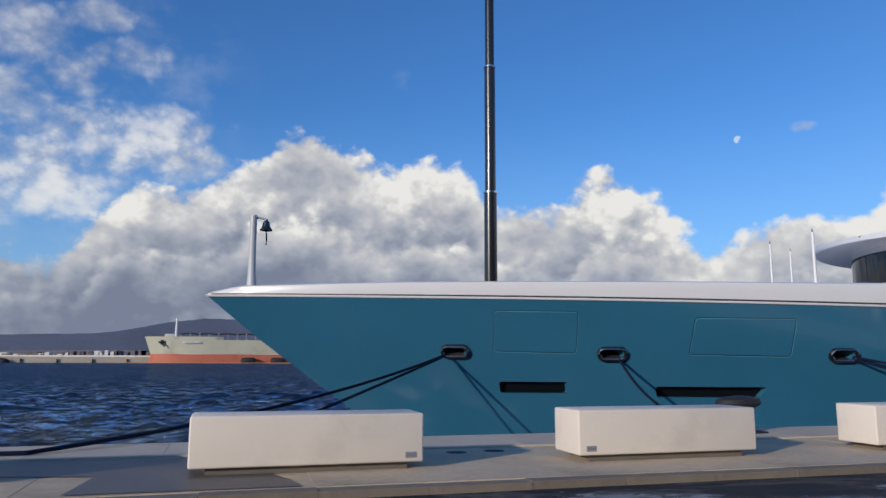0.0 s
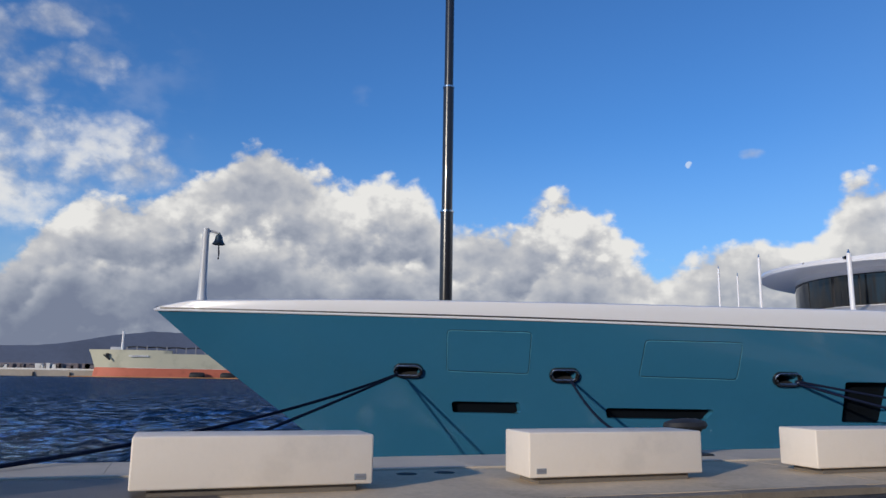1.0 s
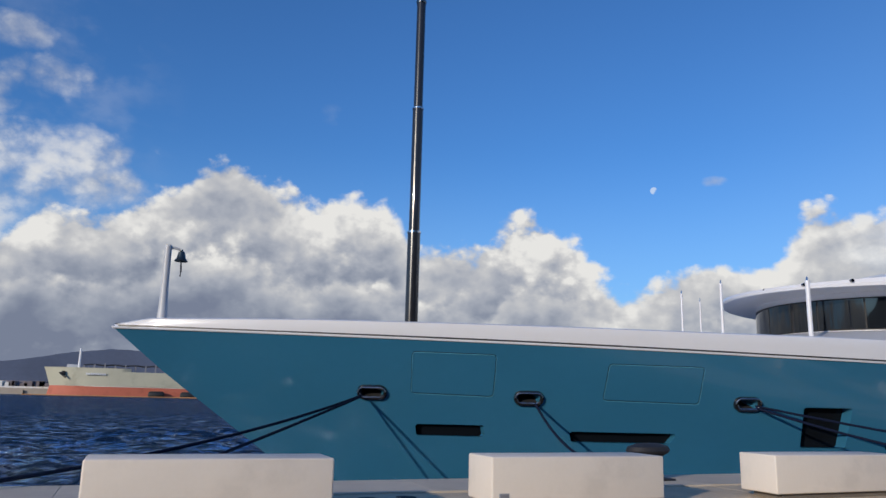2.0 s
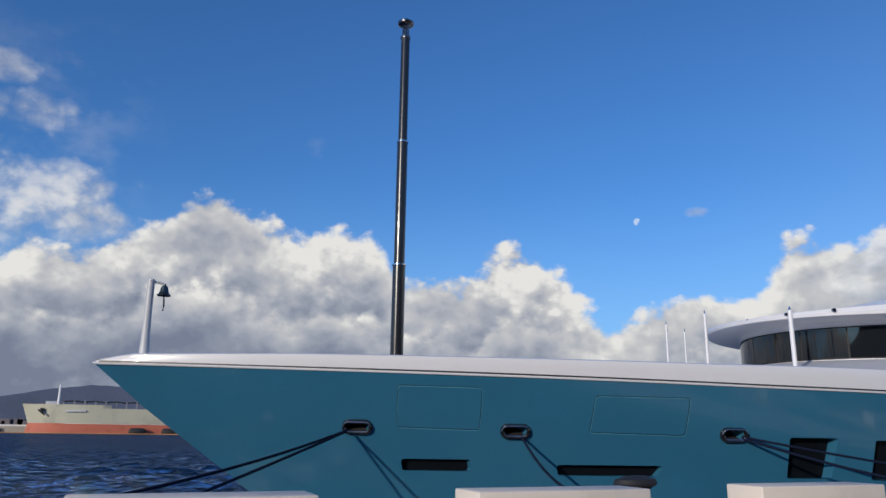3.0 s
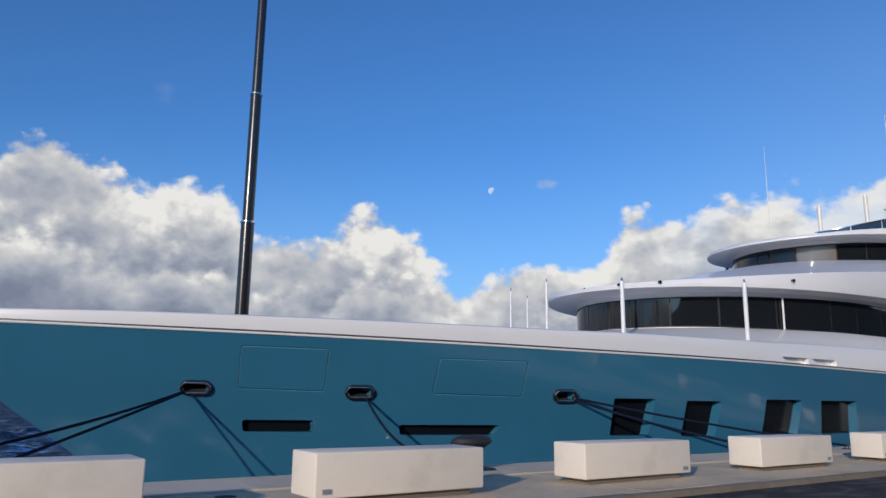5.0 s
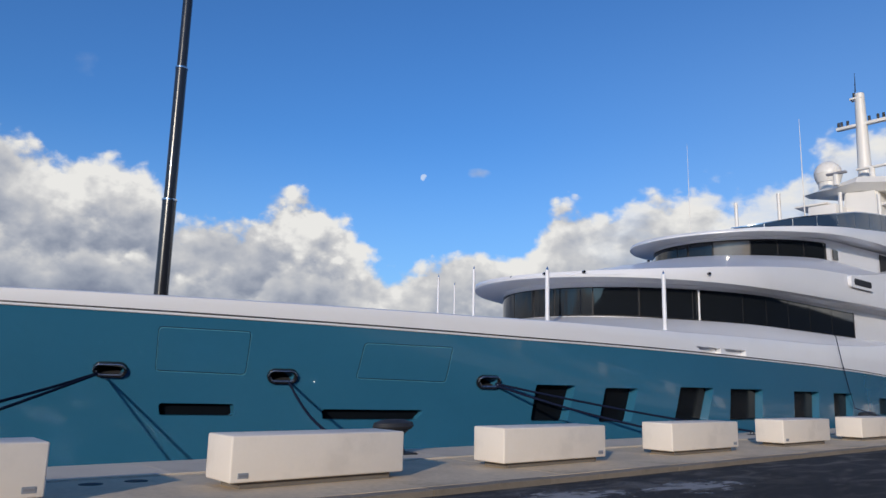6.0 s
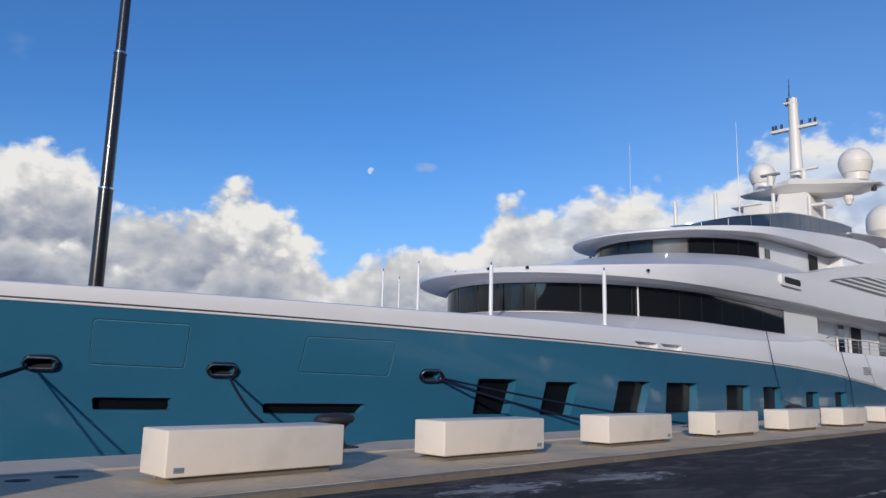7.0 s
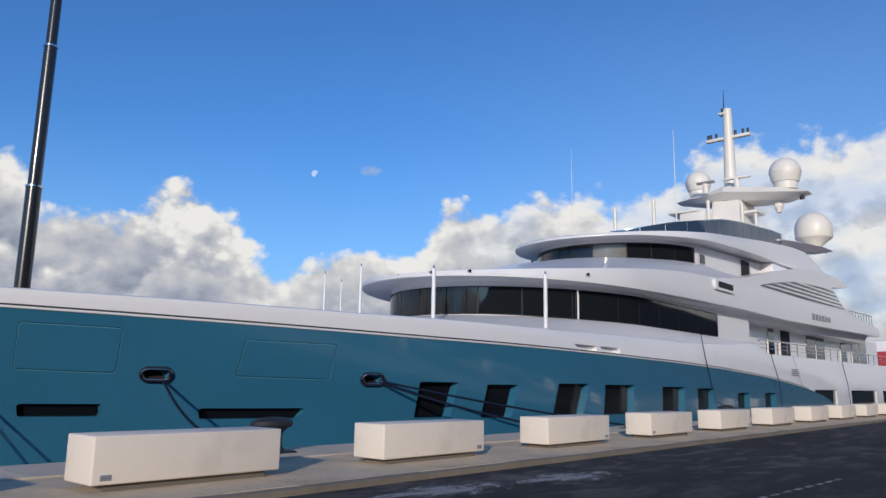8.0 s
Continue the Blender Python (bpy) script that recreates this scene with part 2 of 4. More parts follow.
def faded_paint():
    """White road paint scuffed down to broken flecks towards its edge."""
    m = bpy.data.materials.new("scuffed_white_paint")
    m.use_nodes = True
    add, link, M, MIX, SMOOTH, RAMP, NOISE = nodes_of(m.node_tree)
    out = add("ShaderNodeOutputMaterial")
    b, clear, both = add("ShaderNodeBsdfPrincipled"), add("ShaderNodeBsdfTransparent"), add("ShaderNodeMixShader")
    tc = add("ShaderNodeTexCoord")
    sep = add("ShaderNodeSeparateXYZ")
    link(tc.outputs["Object"], sep.inputs[0])
    mp = add("ShaderNodeMapping")
    link(tc.outputs["Object"], mp.inputs[0])
    mp.inputs["Scale"].default_value = (0.45, 1.3, 1.0)
    ux, uy = M("DIVIDE", sep.outputs[0], 1.1), M("DIVIDE", sep.outputs[1], 0.48)
    reach = M("SUBTRACT", 1.0, M("SQRT", M("ADD", M("MULTIPLY", ux, ux), M("MULTIPLY", uy, uy))))
    cover = SMOOTH(M("ADD", NOISE(mp.outputs[0], 4.5, 9.0, 0.7, 0.8), M("MULTIPLY", reach, 0.22)), 0.50, 0.66)
    b.inputs["Base Color"].default_value = (0.30, 0.29, 0.28, 1)
    b.inputs["Roughness"].default_value = 0.8
    link(M("MULTIPLY", cover, 0.85), both.inputs[0])
    link(clear.outputs[0], both.inputs[1])
    link(b.outputs[0], both.inputs[2])
    link(both.outputs[0], out.inputs[0])
    return m


TEAL = material("teal_hull_paint", (0.031, 0.149, 0.257), 0.24, 0.0, 0.05, 0.4, spec=0.5, coat=1.0, stain=0.06, stain_scale=0.25)
WHITE = material("white_gelcoat", (0.75, 0.755, 0.78), 0.34, 0.0, 0.03, 0.5, coat=0.35, stain=0.03, stain_scale=0.3)
CREAM = material("warm_white_paint", (0.78, 0.75, 0.69), 0.4, 0.0, 0.04, 0.8)
STRIPE = material("dark_stripe_paint", (0.045, 0.045, 0.05), 0.3, vary=0.05)
GLASS = material("dark_tinted_glass", (0.010, 0.012, 0.015), 0.03, vary=0.05, spec=0.6)
POCKET_GLASS = material("smoked_recess_glass", (0.006, 0.008, 0.011), 0.22, vary=0.05, spec=0.12)
PALE_GLASS = material("pale_reflection_glass", (0.16, 0.15, 0.14), 0.05, vary=0.1, spec=0.6)
RAIL_GLASS = material("smoked_blue_glass", (0.03, 0.055, 0.10), 0.04, vary=0.05, spec=0.6)
BLACK = material("black_mast_paint", (0.016, 0.016, 0.018), 0.25, vary=0.08, coat=0.4)
RUBBER = material("black_rubber", (0.018, 0.018, 0.020), 0.6, vary=0.15, bump=0.002)
CHROME = material("polished_steel", (0.62, 0.62, 0.64), 0.12, 1.0, 0.06)
DARKCHROME = material("dark_chrome", (0.17, 0.17, 0.18), 0.14, 1.0, 0.06)
BLACK_CHROME = material("black_polished_casting", (0.03, 0.03, 0.034), 0.14, 0.6, 0.06, coat=0.5)
BRIGHT = material("satin_steel", (0.80, 0.80, 0.82), 0.30, 1.0, 0.04)
BRONZE = material("bell_bronze", (0.10, 0.12, 0.12), 0.3, 0.9, 0.1)
ROPE = material("navy_rope", (0.008, 0.013, 0.034), 0.85, spec=0.1, vary=0.3, scale=20, bump=0.004, bump_scale=90)
GREYPAINT = material("grey_post_paint", (0.50, 0.52, 0.55), 0.4, vary=0.06)
FADED = faded_paint()
INSIDE = material("dark_interior", (0.02, 0.02, 0.022), 0.7, vary=0.1)
BLOCK = material("white_painted_concrete", (0.74, 0.665, 0.575), 0.75, vary=0.05, scale=1.5, bump=0.0015, bump_scale=120, stain=0.10, stain_scale=1.2, random=0.06)
PLINTH = material("dark_concrete_plinth", (0.16, 0.14, 0.12), 0.9, vary=0.3, bump=0.004)
PAVE = material("quay_concrete", (0.58, 0.465, 0.325), 0.85, vary=0.38, scale=0.9, bump=0.004, bump_scale=45, spec=0.25, stain=0.42, stain_scale=0.45)
COPE = material("coping_concrete", (0.54, 0.465, 0.37), 0.85, vary=0.14, scale=1.2, bump=0.003, bump_scale=45, stain=0.2, stain_scale=0.8, random=0.10)
KERB = material("kerb_stone", (0.20, 0.165, 0.125), 0.85, vary=0.35, scale=2, bump=0.004, bump_scale=50, stain=0.35, stain_scale=0.9, random=0.16)
ASPHALT = road_material()
PAINT = material("worn_road_paint", (0.20, 0.20, 0.20), 0.75, vary=0.6, scale=4, stain=0.85, stain_scale=3.0, stretch=(0.5, 1.5, 1))
DARK_PAVE = material("dark_concrete", (0.125, 0.108, 0.100), 0.5, vary=0.3, scale=1.2, bump=0.003, bump_scale=45, stain=0.3, stain_scale=0.8)
STONE = material("quay_wall_stone", (0.22, 0.20, 0.18), 0.9, vary=0.3, scale=0.8, bump=0.02, bump_scale=6)
PLATE = material("grey_number_plate", (0.30, 0.32, 0.35), 0.4, 0.3, 0.1)
SHIP_GREY = material("tanker_cream_paint", (0.47, 0.46, 0.35), 0.6, vary=0.12, scale=0.08, stain=0.25, stain_scale=0.06)
SHIP_RED = material("tanker_red_antifouling", (0.50, 0.14, 0.085), 0.7, vary=0.15, scale=0.08, stain=0.3, stain_scale=0.08)
SHIP_BLUE = material("tug_blue_paint", (0.03, 0.14, 0.50), 0.5, vary=0.1, scale=0.1)
# the far hills' air haze is put into this blue-grey base colour
HILL = material("haze_tinted_hillside", (0.105, 0.125, 0.175), 0.95, vary=0.25, scale=0.004, stain=0.25, stain_scale=0.002)
REAR_HILL = material("unseen_dark_hillside", (0.045, 0.050, 0.045), 0.95, vary=0.5, scale=0.02, stain=0.4, stain_scale=0.01)
TOWN = material("far_shore_ground", (0.20, 0.17, 0.17), 0.95, vary=0.4, scale=0.01)
MOLE = material("breakwater_stone", (0.42, 0.36, 0.29), 0.9, vary=0.25, scale=0.05, stain=0.35, stain_scale=0.02)
SEAM = material("dark_teal_seam", (0.006, 0.022, 0.042), 0.6, vary=0.05, spec=0.1)
SEAM_GLINT = material("pale_teal_glint", (0.13, 0.42, 0.58), 0.5, spec=0.2, vary=0.05)
REDPAINT = material("red_ship_paint", (0.45, 0.03, 0.04), 0.5, vary=0.1)
TEXTGREY = material("grey_lettering", (0.22, 0.22, 0.24), 0.4, vary=0.05)
WATER = water_material()

# ---- builders ----


def mesh_from(bm, name, mats, smooth=True, angle=35):
    bmesh.ops.recalc_face_normals(bm, faces=bm.faces)
    me = bpy.data.meshes.new(name)
    if smooth:
        lim = radians(angle)
        for e in bm.edges:
            e.smooth = len(e.link_faces) == 2 and e.calc_face_angle(3.2) < lim
        for f in bm.faces:
            f.smooth = True
    bm.to_mesh(me)
    bm.free()
    for m in (mats if isinstance(mats, (list, tuple)) else (mats,)):
        me.materials.append(m)
    return me


def part(name, bm, mats, parent=None, label="", smooth=True, angle=35):
    ob = new(name, bm if isinstance(bm, bpy.types.Mesh) else mesh_from(bm, name, mats, smooth, angle))
    if parent is not None:
        ob.parent = parent
        ob.matrix_parent_inverse = (Matrix.Translation(parent.location)).inverted() if parent.parent is None else Matrix()
    return tagged(ob, label) if label else ob


def thing(name, label, category, at=(0, 0, 0), group="", kind=""):
    ob = new(name)
    ob.location = at
    return tagged(ob, label, category, group, kind)


def box(bm, x0, x1, y0, y1, z0, z1, bevel=0.0, seg=2):
    m = Matrix.Translation(((x0 + x1) / 2, (y0 + y1) / 2, (z0 + z1) / 2)) @ Matrix.Diagonal((x1 - x0, y1 - y0, z1 - z0, 1))
    vs = bmesh.ops.create_cube(bm, size=1.0, matrix=m)["verts"]
    if bevel:
        es = {e for v in vs for e in v.link_edges}
        bmesh.ops.bevel(bm, geom=list(es), offset=bevel, segments=seg, affect="EDGES", profile=0.5)
    return bm


def tube(bm, pts, r, n=10, caps=True):
    """A round bar along points; r is one radius or one for each point."""
    pts = [Vector(p) for p in pts]
    rs = r if isinstance(r, (list, tuple)) else [r] * len(pts)
    rings = []
    up = Vector((0, 0, 1))
    for i, p in enumerate(pts):
        d = (pts[min(i + 1, len(pts) - 1)] - pts[max(i - 1, 0)]).normalized()
        a = d.cross(up)
        if a.length < 0.05:
            a = d.cross(Vector((1, 0, 0)))
        a.normalize()
        b = d.cross(a)
        rings.append([bm.verts.new(p + rs[i] * (a * math.cos(k * 2 * math.pi / n) + b * math.sin(k * 2 * math.pi / n))) for k in range(n)])
    for A, B in zip(rings, rings[1:]):
        for k in range(n):
            bm.faces.new((A[k], A[(k + 1) % n], B[(k + 1) % n], B[k]))
    if caps:
        bm.faces.new(rings[0][::-1])
        bm.faces.new(rings[-1])
    return bm


def lathe(bm, profile, at=(0, 0, 0), n=24, axis=None):
    """Turn (radius, height) pairs round the z axis (or the matrix axis)."""
    m = axis if axis is not None else Matrix.Translation(at)
    rings = []
    for r, h in profile:
        rings.append([bm.verts.new(m @ Vector((r * math.cos(k * 2 * math.pi / n), r * math.sin(k * 2 * math.pi / n), h))) for k in range(n)] if r > 1e-5 else [bm.verts.new(m @ Vector((0, 0, h)))])
    for A, B in zip(rings, rings[1:]):
        if len(A) == 1 and len(B) == 1:
            continue
        for k in range(n):
            j = (k + 1) % n
            if len(A) == 1:
                bm.faces.new((A[0], B[j], B[k]))
            elif len(B) == 1:
                bm.faces.new((A[k], A[j], B[0]))
            else:
                bm.faces.new((A[k], A[j], B[j], B[k]))
    if len(rings[0]) > 1:
        bm.faces.new(rings[0][::-1])
    if len(rings[-1]) > 1:
        bm.faces.new(rings[-1])
    return bm


def lerp_table(table, x):
    if x <= table[0][0]:
        return table[0][1]
    for (a, u), (b, v) in zip(table, table[1:]):
        if x <= b:
            return u + (v - u) * (x - a) / (b - a)
    return table[-1][1]


def smooth_table(table, x, w=0.8):
    return sum(lerp_table(table, x + d * w) for d in (-1, -0.5, 0, 0.5, 1)) / 5

# ---- sea, quay and road ----
SEA = -1.35
def sea_sheet():
    """One sheet from the quay to the horizon, with wind waves that fade with distance."""
    rng = np.random.default_rng(3)
    n = 64
    length = np.exp(rng.uniform(np.log(0.38), np.log(3.2), n))
    turn = rng.normal(radians(258), 0.42, n)
    phase = rng.uniform(0, 2 * np.pi, n)
    amp = 0.019 * length ** 0.7
    radius = np.concatenate(([0.0, 8.0], 9.5 * (4300 / 9.5) ** (np.arange(420) / 419)))
    fine = np.radians(np.linspace(-48, 24, 420))
    coarse = np.radians(np.concatenate((np.linspace(26, 90, 60), np.linspace(96, 306, 30))))
    ang = np.concatenate((fine, coarse))
    R, A = np.meshgrid(radius, ang, indexing="ij")
    X, Y = -3.8 + R * np.sin(A), -7.7 + R * np.cos(A)
    Z = np.zeros_like(X)
    gap = np.maximum(R * 0.0146, 0.05)
    for L, t, p, a in zip(length, turn, phase, amp):
        keep = np.clip(L / (2.2 * gap) - 0.6, 0, 1)
        w = np.sin((X * np.cos(t) + Y * np.sin(t)) * 2 * np.pi / L + p + 0.6 * np.sin(X * 0.31 + Y * 0.17 + p))
        Z += a * keep * (w + 0.35 * w * w)
    Z *= np.clip(1.3 - R / 700, 0, 1)
    verts = np.stack((X, Y, SEA + Z), -1).reshape(-1, 3)
    m, k = R.shape
    i, j = np.meshgrid(np.arange(m - 1), np.arange(k), indexing="ij")
    q = np.stack((i * k + j, (i + 1) * k + j, (i + 1) * k + (j + 1) % k, i * k + (j + 1) % k), -1).reshape(-1, 4)
    me = bpy.data.meshes.new("water")
    me.from_pydata(verts.tolist(), [], q.tolist())
    me.polygons.foreach_set("use_smooth", np.ones(len(q), bool))
    me.materials.append(WATER)
    return me


tagged(new("water", sea_sheet()), "dark blue choppy harbour water", "water", kind="structure")

bm = bmesh.new()
box(bm, -900, 900, -1500, -1.03, -3.0, -0.07)
tagged(part("road", bm, ASPHALT, smooth=False), "dark worn asphalt roadway along the quay", "road", kind="structure")
bm = bmesh.new()
box(bm, -900, 900, -0.83, 1.60, -3.0, 0.0)
pavement = tagged(part("pavement", bm, PAVE, smooth=False), "stained pale concrete quay pavement", "pavement", kind="structure")
bm = bmesh.new()
box(bm, -900, 900, 1.60, 2.98, -3.0, -0.02)
quay_wall = tagged(part("quay_wall", bm, STONE, smooth=False), "stone quay wall dropping to the water", "wall", kind="structure")
bm = bmesh.new()
box(bm, -900, 900, -1.03, -0.83, -3.0, -0.025)
kerb = tagged(part("kerb", bm, KERB, smooth=False), "worn stone kerb between pavement and road", "kerb", kind="structure")

# ---- yacht hull ----
YC, BEAM, ENTRY = 10.8, 6.0, 22.0
STEM = [(-3.0, 2.9), (-1.5, 0.95), (0.16, -1.15), (1.59, -3.1), (2.7, -4.45), (3.6, -5.5)]
EDGE = [(-4.4, 2.62), (0, 2.53), (5, 2.44), (10, 2.35), (14, 2.31), (20, 2.24), (25, 2.16), (29.3, 2.05), (35.1, 1.78), (40, 1.40), (44.3, 0.86), (46.2, 0.3), (47.4, -0.9), (48.5, -1.9), (90, -1.9)]
RAIL = [(-4.6, 2.72), (-3.6, 2.88), (0, 2.91), (9, 2.89), (12, 2.92), (17, 2.95), (19, 3.0), (22, 3.04), (27, 3.08), (32, 3.23), (35.4, 3.50), (37.0, 3.02), (65, 3.2), (90, 3.4)]


def stem_x(z):
    return lerp_table(STEM, z)


def half_at(s):
    u = min(max(s / ENTRY, 0), 1)
    return BEAM * (1 - (1 - u) ** 2)


def hull_y(x, z):
    return YC - half_at(x - stem_x(z))


def hull_frame(x, z, lift=0.0):
    """A matrix on the hull: x along it, y up it, z outwards."""
    p = Vector((x, hull_y(x, z), z))
    a = (Vector((x + 0.1, hull_y(x + 0.1, z), z)) - p).normalized()
    b = (Vector((x, hull_y(x, z + 0.1), z + 0.1)) - p).normalized()
    n = a.cross(b).normalized()
    b = n.cross(a).normalized()
    m = Matrix((a, b, n)).transposed().to_4x4()
    return Matrix.Translation(p + n * lift) @ m


STATIONS = [ENTRY * (k / 40) ** 1.35 for k in range(41)] + [22 + 1.15 * k for k in range(1, 56)]


def edge_z(s):
    return smooth_table(EDGE, s - 4.4, 0.9) if s > 1 else lerp_table(EDGE, s - 4.4)


def rail_z(s):
    return lerp_table(RAIL, s - 4.5)


def hull_loft(bm, levels, close=True):
    """Loft both sides through levels: functions of s giving (z, inset)."""
    sides = []
    for sign in (-1, 1):
        grid = []
        for s in STATIONS:
            row = []
            for lv in levels:
                z, inset = lv(s)
                row.append(bm.verts.new((stem_x(z) + s + inset * max(0, 1 - s / 4), YC + sign * max(half_at(s) - inset, 0), z)))
            grid.append(row)
        sides.append(grid)
    for grid in sides:
        for A, B in zip(grid, grid[1:]):
            for i in range(len(levels) - 1):
                bm.faces.new((A[i], B[i], B[i + 1], A[i + 1]))
    if close:
        for i in (0, len(levels) - 1):
            for k in range(len(STATIONS) - 1):
                bm.faces.new((sides[0][k][i], sides[0][k + 1][i], sides[1][k + 1][i], sides[1][k][i]))
        n = len(levels)
        bm.faces.new([sides[0][-1][i] for i in range(n)] + [sides[1][-1][i] for i in reversed(range(n))])
    bmesh.ops.remove_doubles(bm, verts=bm.verts, dist=0.0005)
    bmesh.ops.dissolve_degenerate(bm, edges=bm.edges, dist=0.0005)
    return bm


def prism(bm, x0, x1, x2, x3, z0, z1, y0, y1, r=0.06):
    """A cutter with rounded corners: bottom edge x0..x1, top edge x2..x3."""
    corners = [(x0, z0, 1, 1), (x1, z0, -1, 1), (x3, z1, -1, -1), (x2, z1, 1, -1)]
    ring = []
    for i, (x, z, sx, sz) in enumerate(corners):
        for k in range(4):
            a = math.pi + i * math.pi / 2 + k * math.pi / 6
            ring.append((x + sx * r + r * math.cos(a), z + sz * r + r * math.sin(a)))
    at = lambda v, x, z: v(x, z) if callable(v) else v
    A = [bm.verts.new((x, at(y0, x, z), z)) for x, z in ring]
    B = [bm.verts.new((x, at(y1, x, z), z)) for x, z in ring]
    n = len(ring)
    for k in range(n):
        bm.faces.new((A[k], A[(k + 1) % n], B[(k + 1) % n], B[k]))
    bm.faces.new(A[::-1])
    bm.faces.new(B)
    return bm


def carve(solid, cutters):
    """Cut the pockets out of a closed mesh object and keep the result as its mesh."""
    cut = new("cutter", mesh_from(cutters, "cutter", TEAL, smooth=False))
    mod = solid.modifiers.new("cut", "BOOLEAN")
    mod.object, mod.operation, mod.solver = cut, "DIFFERENCE", "EXACT"
    dg = bpy.context.evaluated_depsgraph_get()
    me = bpy.data.meshes.new_from_object(solid.evaluated_get(dg))
    solid.modifiers.remove(mod)
    solid.data = me
    bpy.data.objects.remove(cut)


yacht = thing("motor_yacht", "long moored motor yacht with teal hull and white superstructure", "yacht", (0, 4.8, 0))

N = 9
bm = hull_loft(bmesh.new(), [(lambda s, i=i: (-2.0 + (edge_z(s) + 2.0) * (i / N) ** 0.9, 0.0)) for i in range(N + 1)])
hull = part("hull", bm, TEAL, yacht, "glossy teal painted hull")

# pockets: (bottom x0, x1, top x0, x1, bottom z, top z)
POCKETS = [
    (11.08, 12.26, 11.02, 12.32, 0.28, 1.23), (13.36, 14.58, 13.40, 14.68, 0.24, 1.19), (16.43, 18.06, 16.58, 18.33, 0.26, 1.26),
    (19.28, 21.42, 19.37, 21.52, 0.24, 1.25), (23.80, 25.85, 23.85, 25.94, 0.24, 1.22), (27.20, 29.0, 27.23, 29.07, 0.22, 1.18),
    (31.84, 33.45, 31.84, 33.48, 0.30, 1.0), (35.64, 37.35, 35.64, 37.37, 0.30, 1.0),
    (2.36, 3.82, 2.31, 3.77, 0.38, 0.645), (5.70, 7.96, 5.65, 8.03, 0.31, 0.55)]
cutters = bmesh.new()
for x0, x1, x2, x3, z0, z1 in POCKETS:
    depth = 0.30 if z1 - z0 > 0.5 else 0.20
    prism(cutters, x0, x1, x2, x3, z0, z1, lambda x, z: hull_y(x, z) - 0.6, lambda x, z, d=depth: hull_y(x, z) + d)
HAWSES = ((1.24, 1.342), (4.575, 1.289), (9.571, 1.271))
for x, z in HAWSES:
    prism(cutters, x - 0.24, x + 0.24, x - 0.24, x + 0.24, z - 0.115, z + 0.115, lambda x, z: hull_y(x, z) - 0.3, lambda x, z: hull_y(x, z) + 0.55, 0.11)
carve(hull, cutters)
for x0, x1, x2, x3, z0, z1 in POCKETS:
    d = 0.30 if z1 - z0 > 0.5 else 0.20
    bm = prism(bmesh.new(), x0 + 0.01, x1 - 0.01, x2 + 0.01, x3 - 0.01, z0 + 0.01, z1 - 0.01, lambda x, z: hull_y(x, z) + d - 0.03, lambda x, z: hull_y(x, z) + d - 0.008)
    part("hull_window", bm, POCKET_GLASS, hull, "dark tinted pane deep in a teal recess")

# white bulwark above the teal, rounded over at the rail
bm = hull_loft(bmesh.new(), [
    lambda s: (edge_z(s) + 0.004, 0.012), lambda s: (edge_z(s) + 0.004, -0.03), lambda s: (edge_z(s) + 0.03, -0.035), lambda s: (edge_z(s) + 0.05, -0.012),
    lambda s: (edge_z(s) * 0.5 + rail_z(s) * 0.5, 0.02), lambda s: (rail_z(s) - 0.10, 0.05), lambda s: (rail_z(s) - 0.03, 0.08), lambda s: (rail_z(s), 0.15),
    lambda s: (rail_z(s) - 0.01, 0.40), lambda s: (rail_z(s) - 0.12, 0.42)])
bulwark = part("bulwark", bm, WHITE, yacht, "white painted bulwark with rounded rail")
cutters = bmesh.new()
for x0, x1 in ((44.6, 49.7), (53.5, 61.3), (63.6, 72.0)):
    prism(cutters, x0, x1, x0, x1, 0.05, 1.22, 3.0, 5.05, 0.08)
for x0 in (17.45, 19.1):
    prism(cutters, x0 + 0.30, x0 + 1.40, x0, x0 + 1.42, 2.345, 2.535, 3.0, 4.98, 0.02)
carve(bulwark, cutters)
for x0, x1 in ((44.6, 49.7), (53.5, 61.3), (63.6, 72.0)):
    bm = box(bmesh.new(), x0 + 0.02, x1 - 0.02, 4.93, 5.03, 0.07, 1.20)
    part("side_window", bm, GLASS, bulwark, "dark lower-deck window under the overhang", smooth=False)


def hull_strip(bm, z_of, s0, s1, out, height, n=160):
    """A thin moulding along the near and the far side."""
    for sign in (-1, 1):
        rows = []
        for k in range(n + 1):
            s = s0 + (s1 - s0) * (k / n) ** 1.25
            z = z_of(s)
            rows.append([bm.verts.new((stem_x(z) + s - o * (s < 0.5), YC + sign * (half_at(s) + o), z + dz)) for o, dz in ((0, 0), (out, 0), (out, height), (0, height))])
        for A, B in zip(rows, rows[1:]):
            for i in range(4):
                bm.faces.new((A[i], B[i], B[(i + 1) % 4], A[(i + 1) % 4]))
    return bm


part("pinstripe", hull_strip(bmesh.new(), lambda s: edge_z(s) + 0.055, 0.15, 46, 0.02, 0.036), STRIPE, yacht, "dark pinstripe moulding")

# ---- superstructure ----


def ring(x0, length, b, xe, n1=22, n2=26):
    pts = []
    for k in range(n1 + 1):
        th = (k / n1) * math.pi / 2
        pts.append((x0 + length * (1 - math.cos(th)), b * math.sin(th)))
    for k in range(1, n2 + 1):
        pts.append((x0 + length + (xe - x0 - length) * k / n2, b))
    return pts


def stack(bm, rings):
    """Loft a closed body through rings: (ring points, height as a function of x or a number)."""
    grids = []
    for pts, zf in rings:
        z = zf if callable(zf) else (lambda x, c=zf: c)
        grids.append([[bm.verts.new((x, YC + sg * h, z(x))) for x, h in pts] for sg in (-1, 1)])
    n = len(grids[0][0])
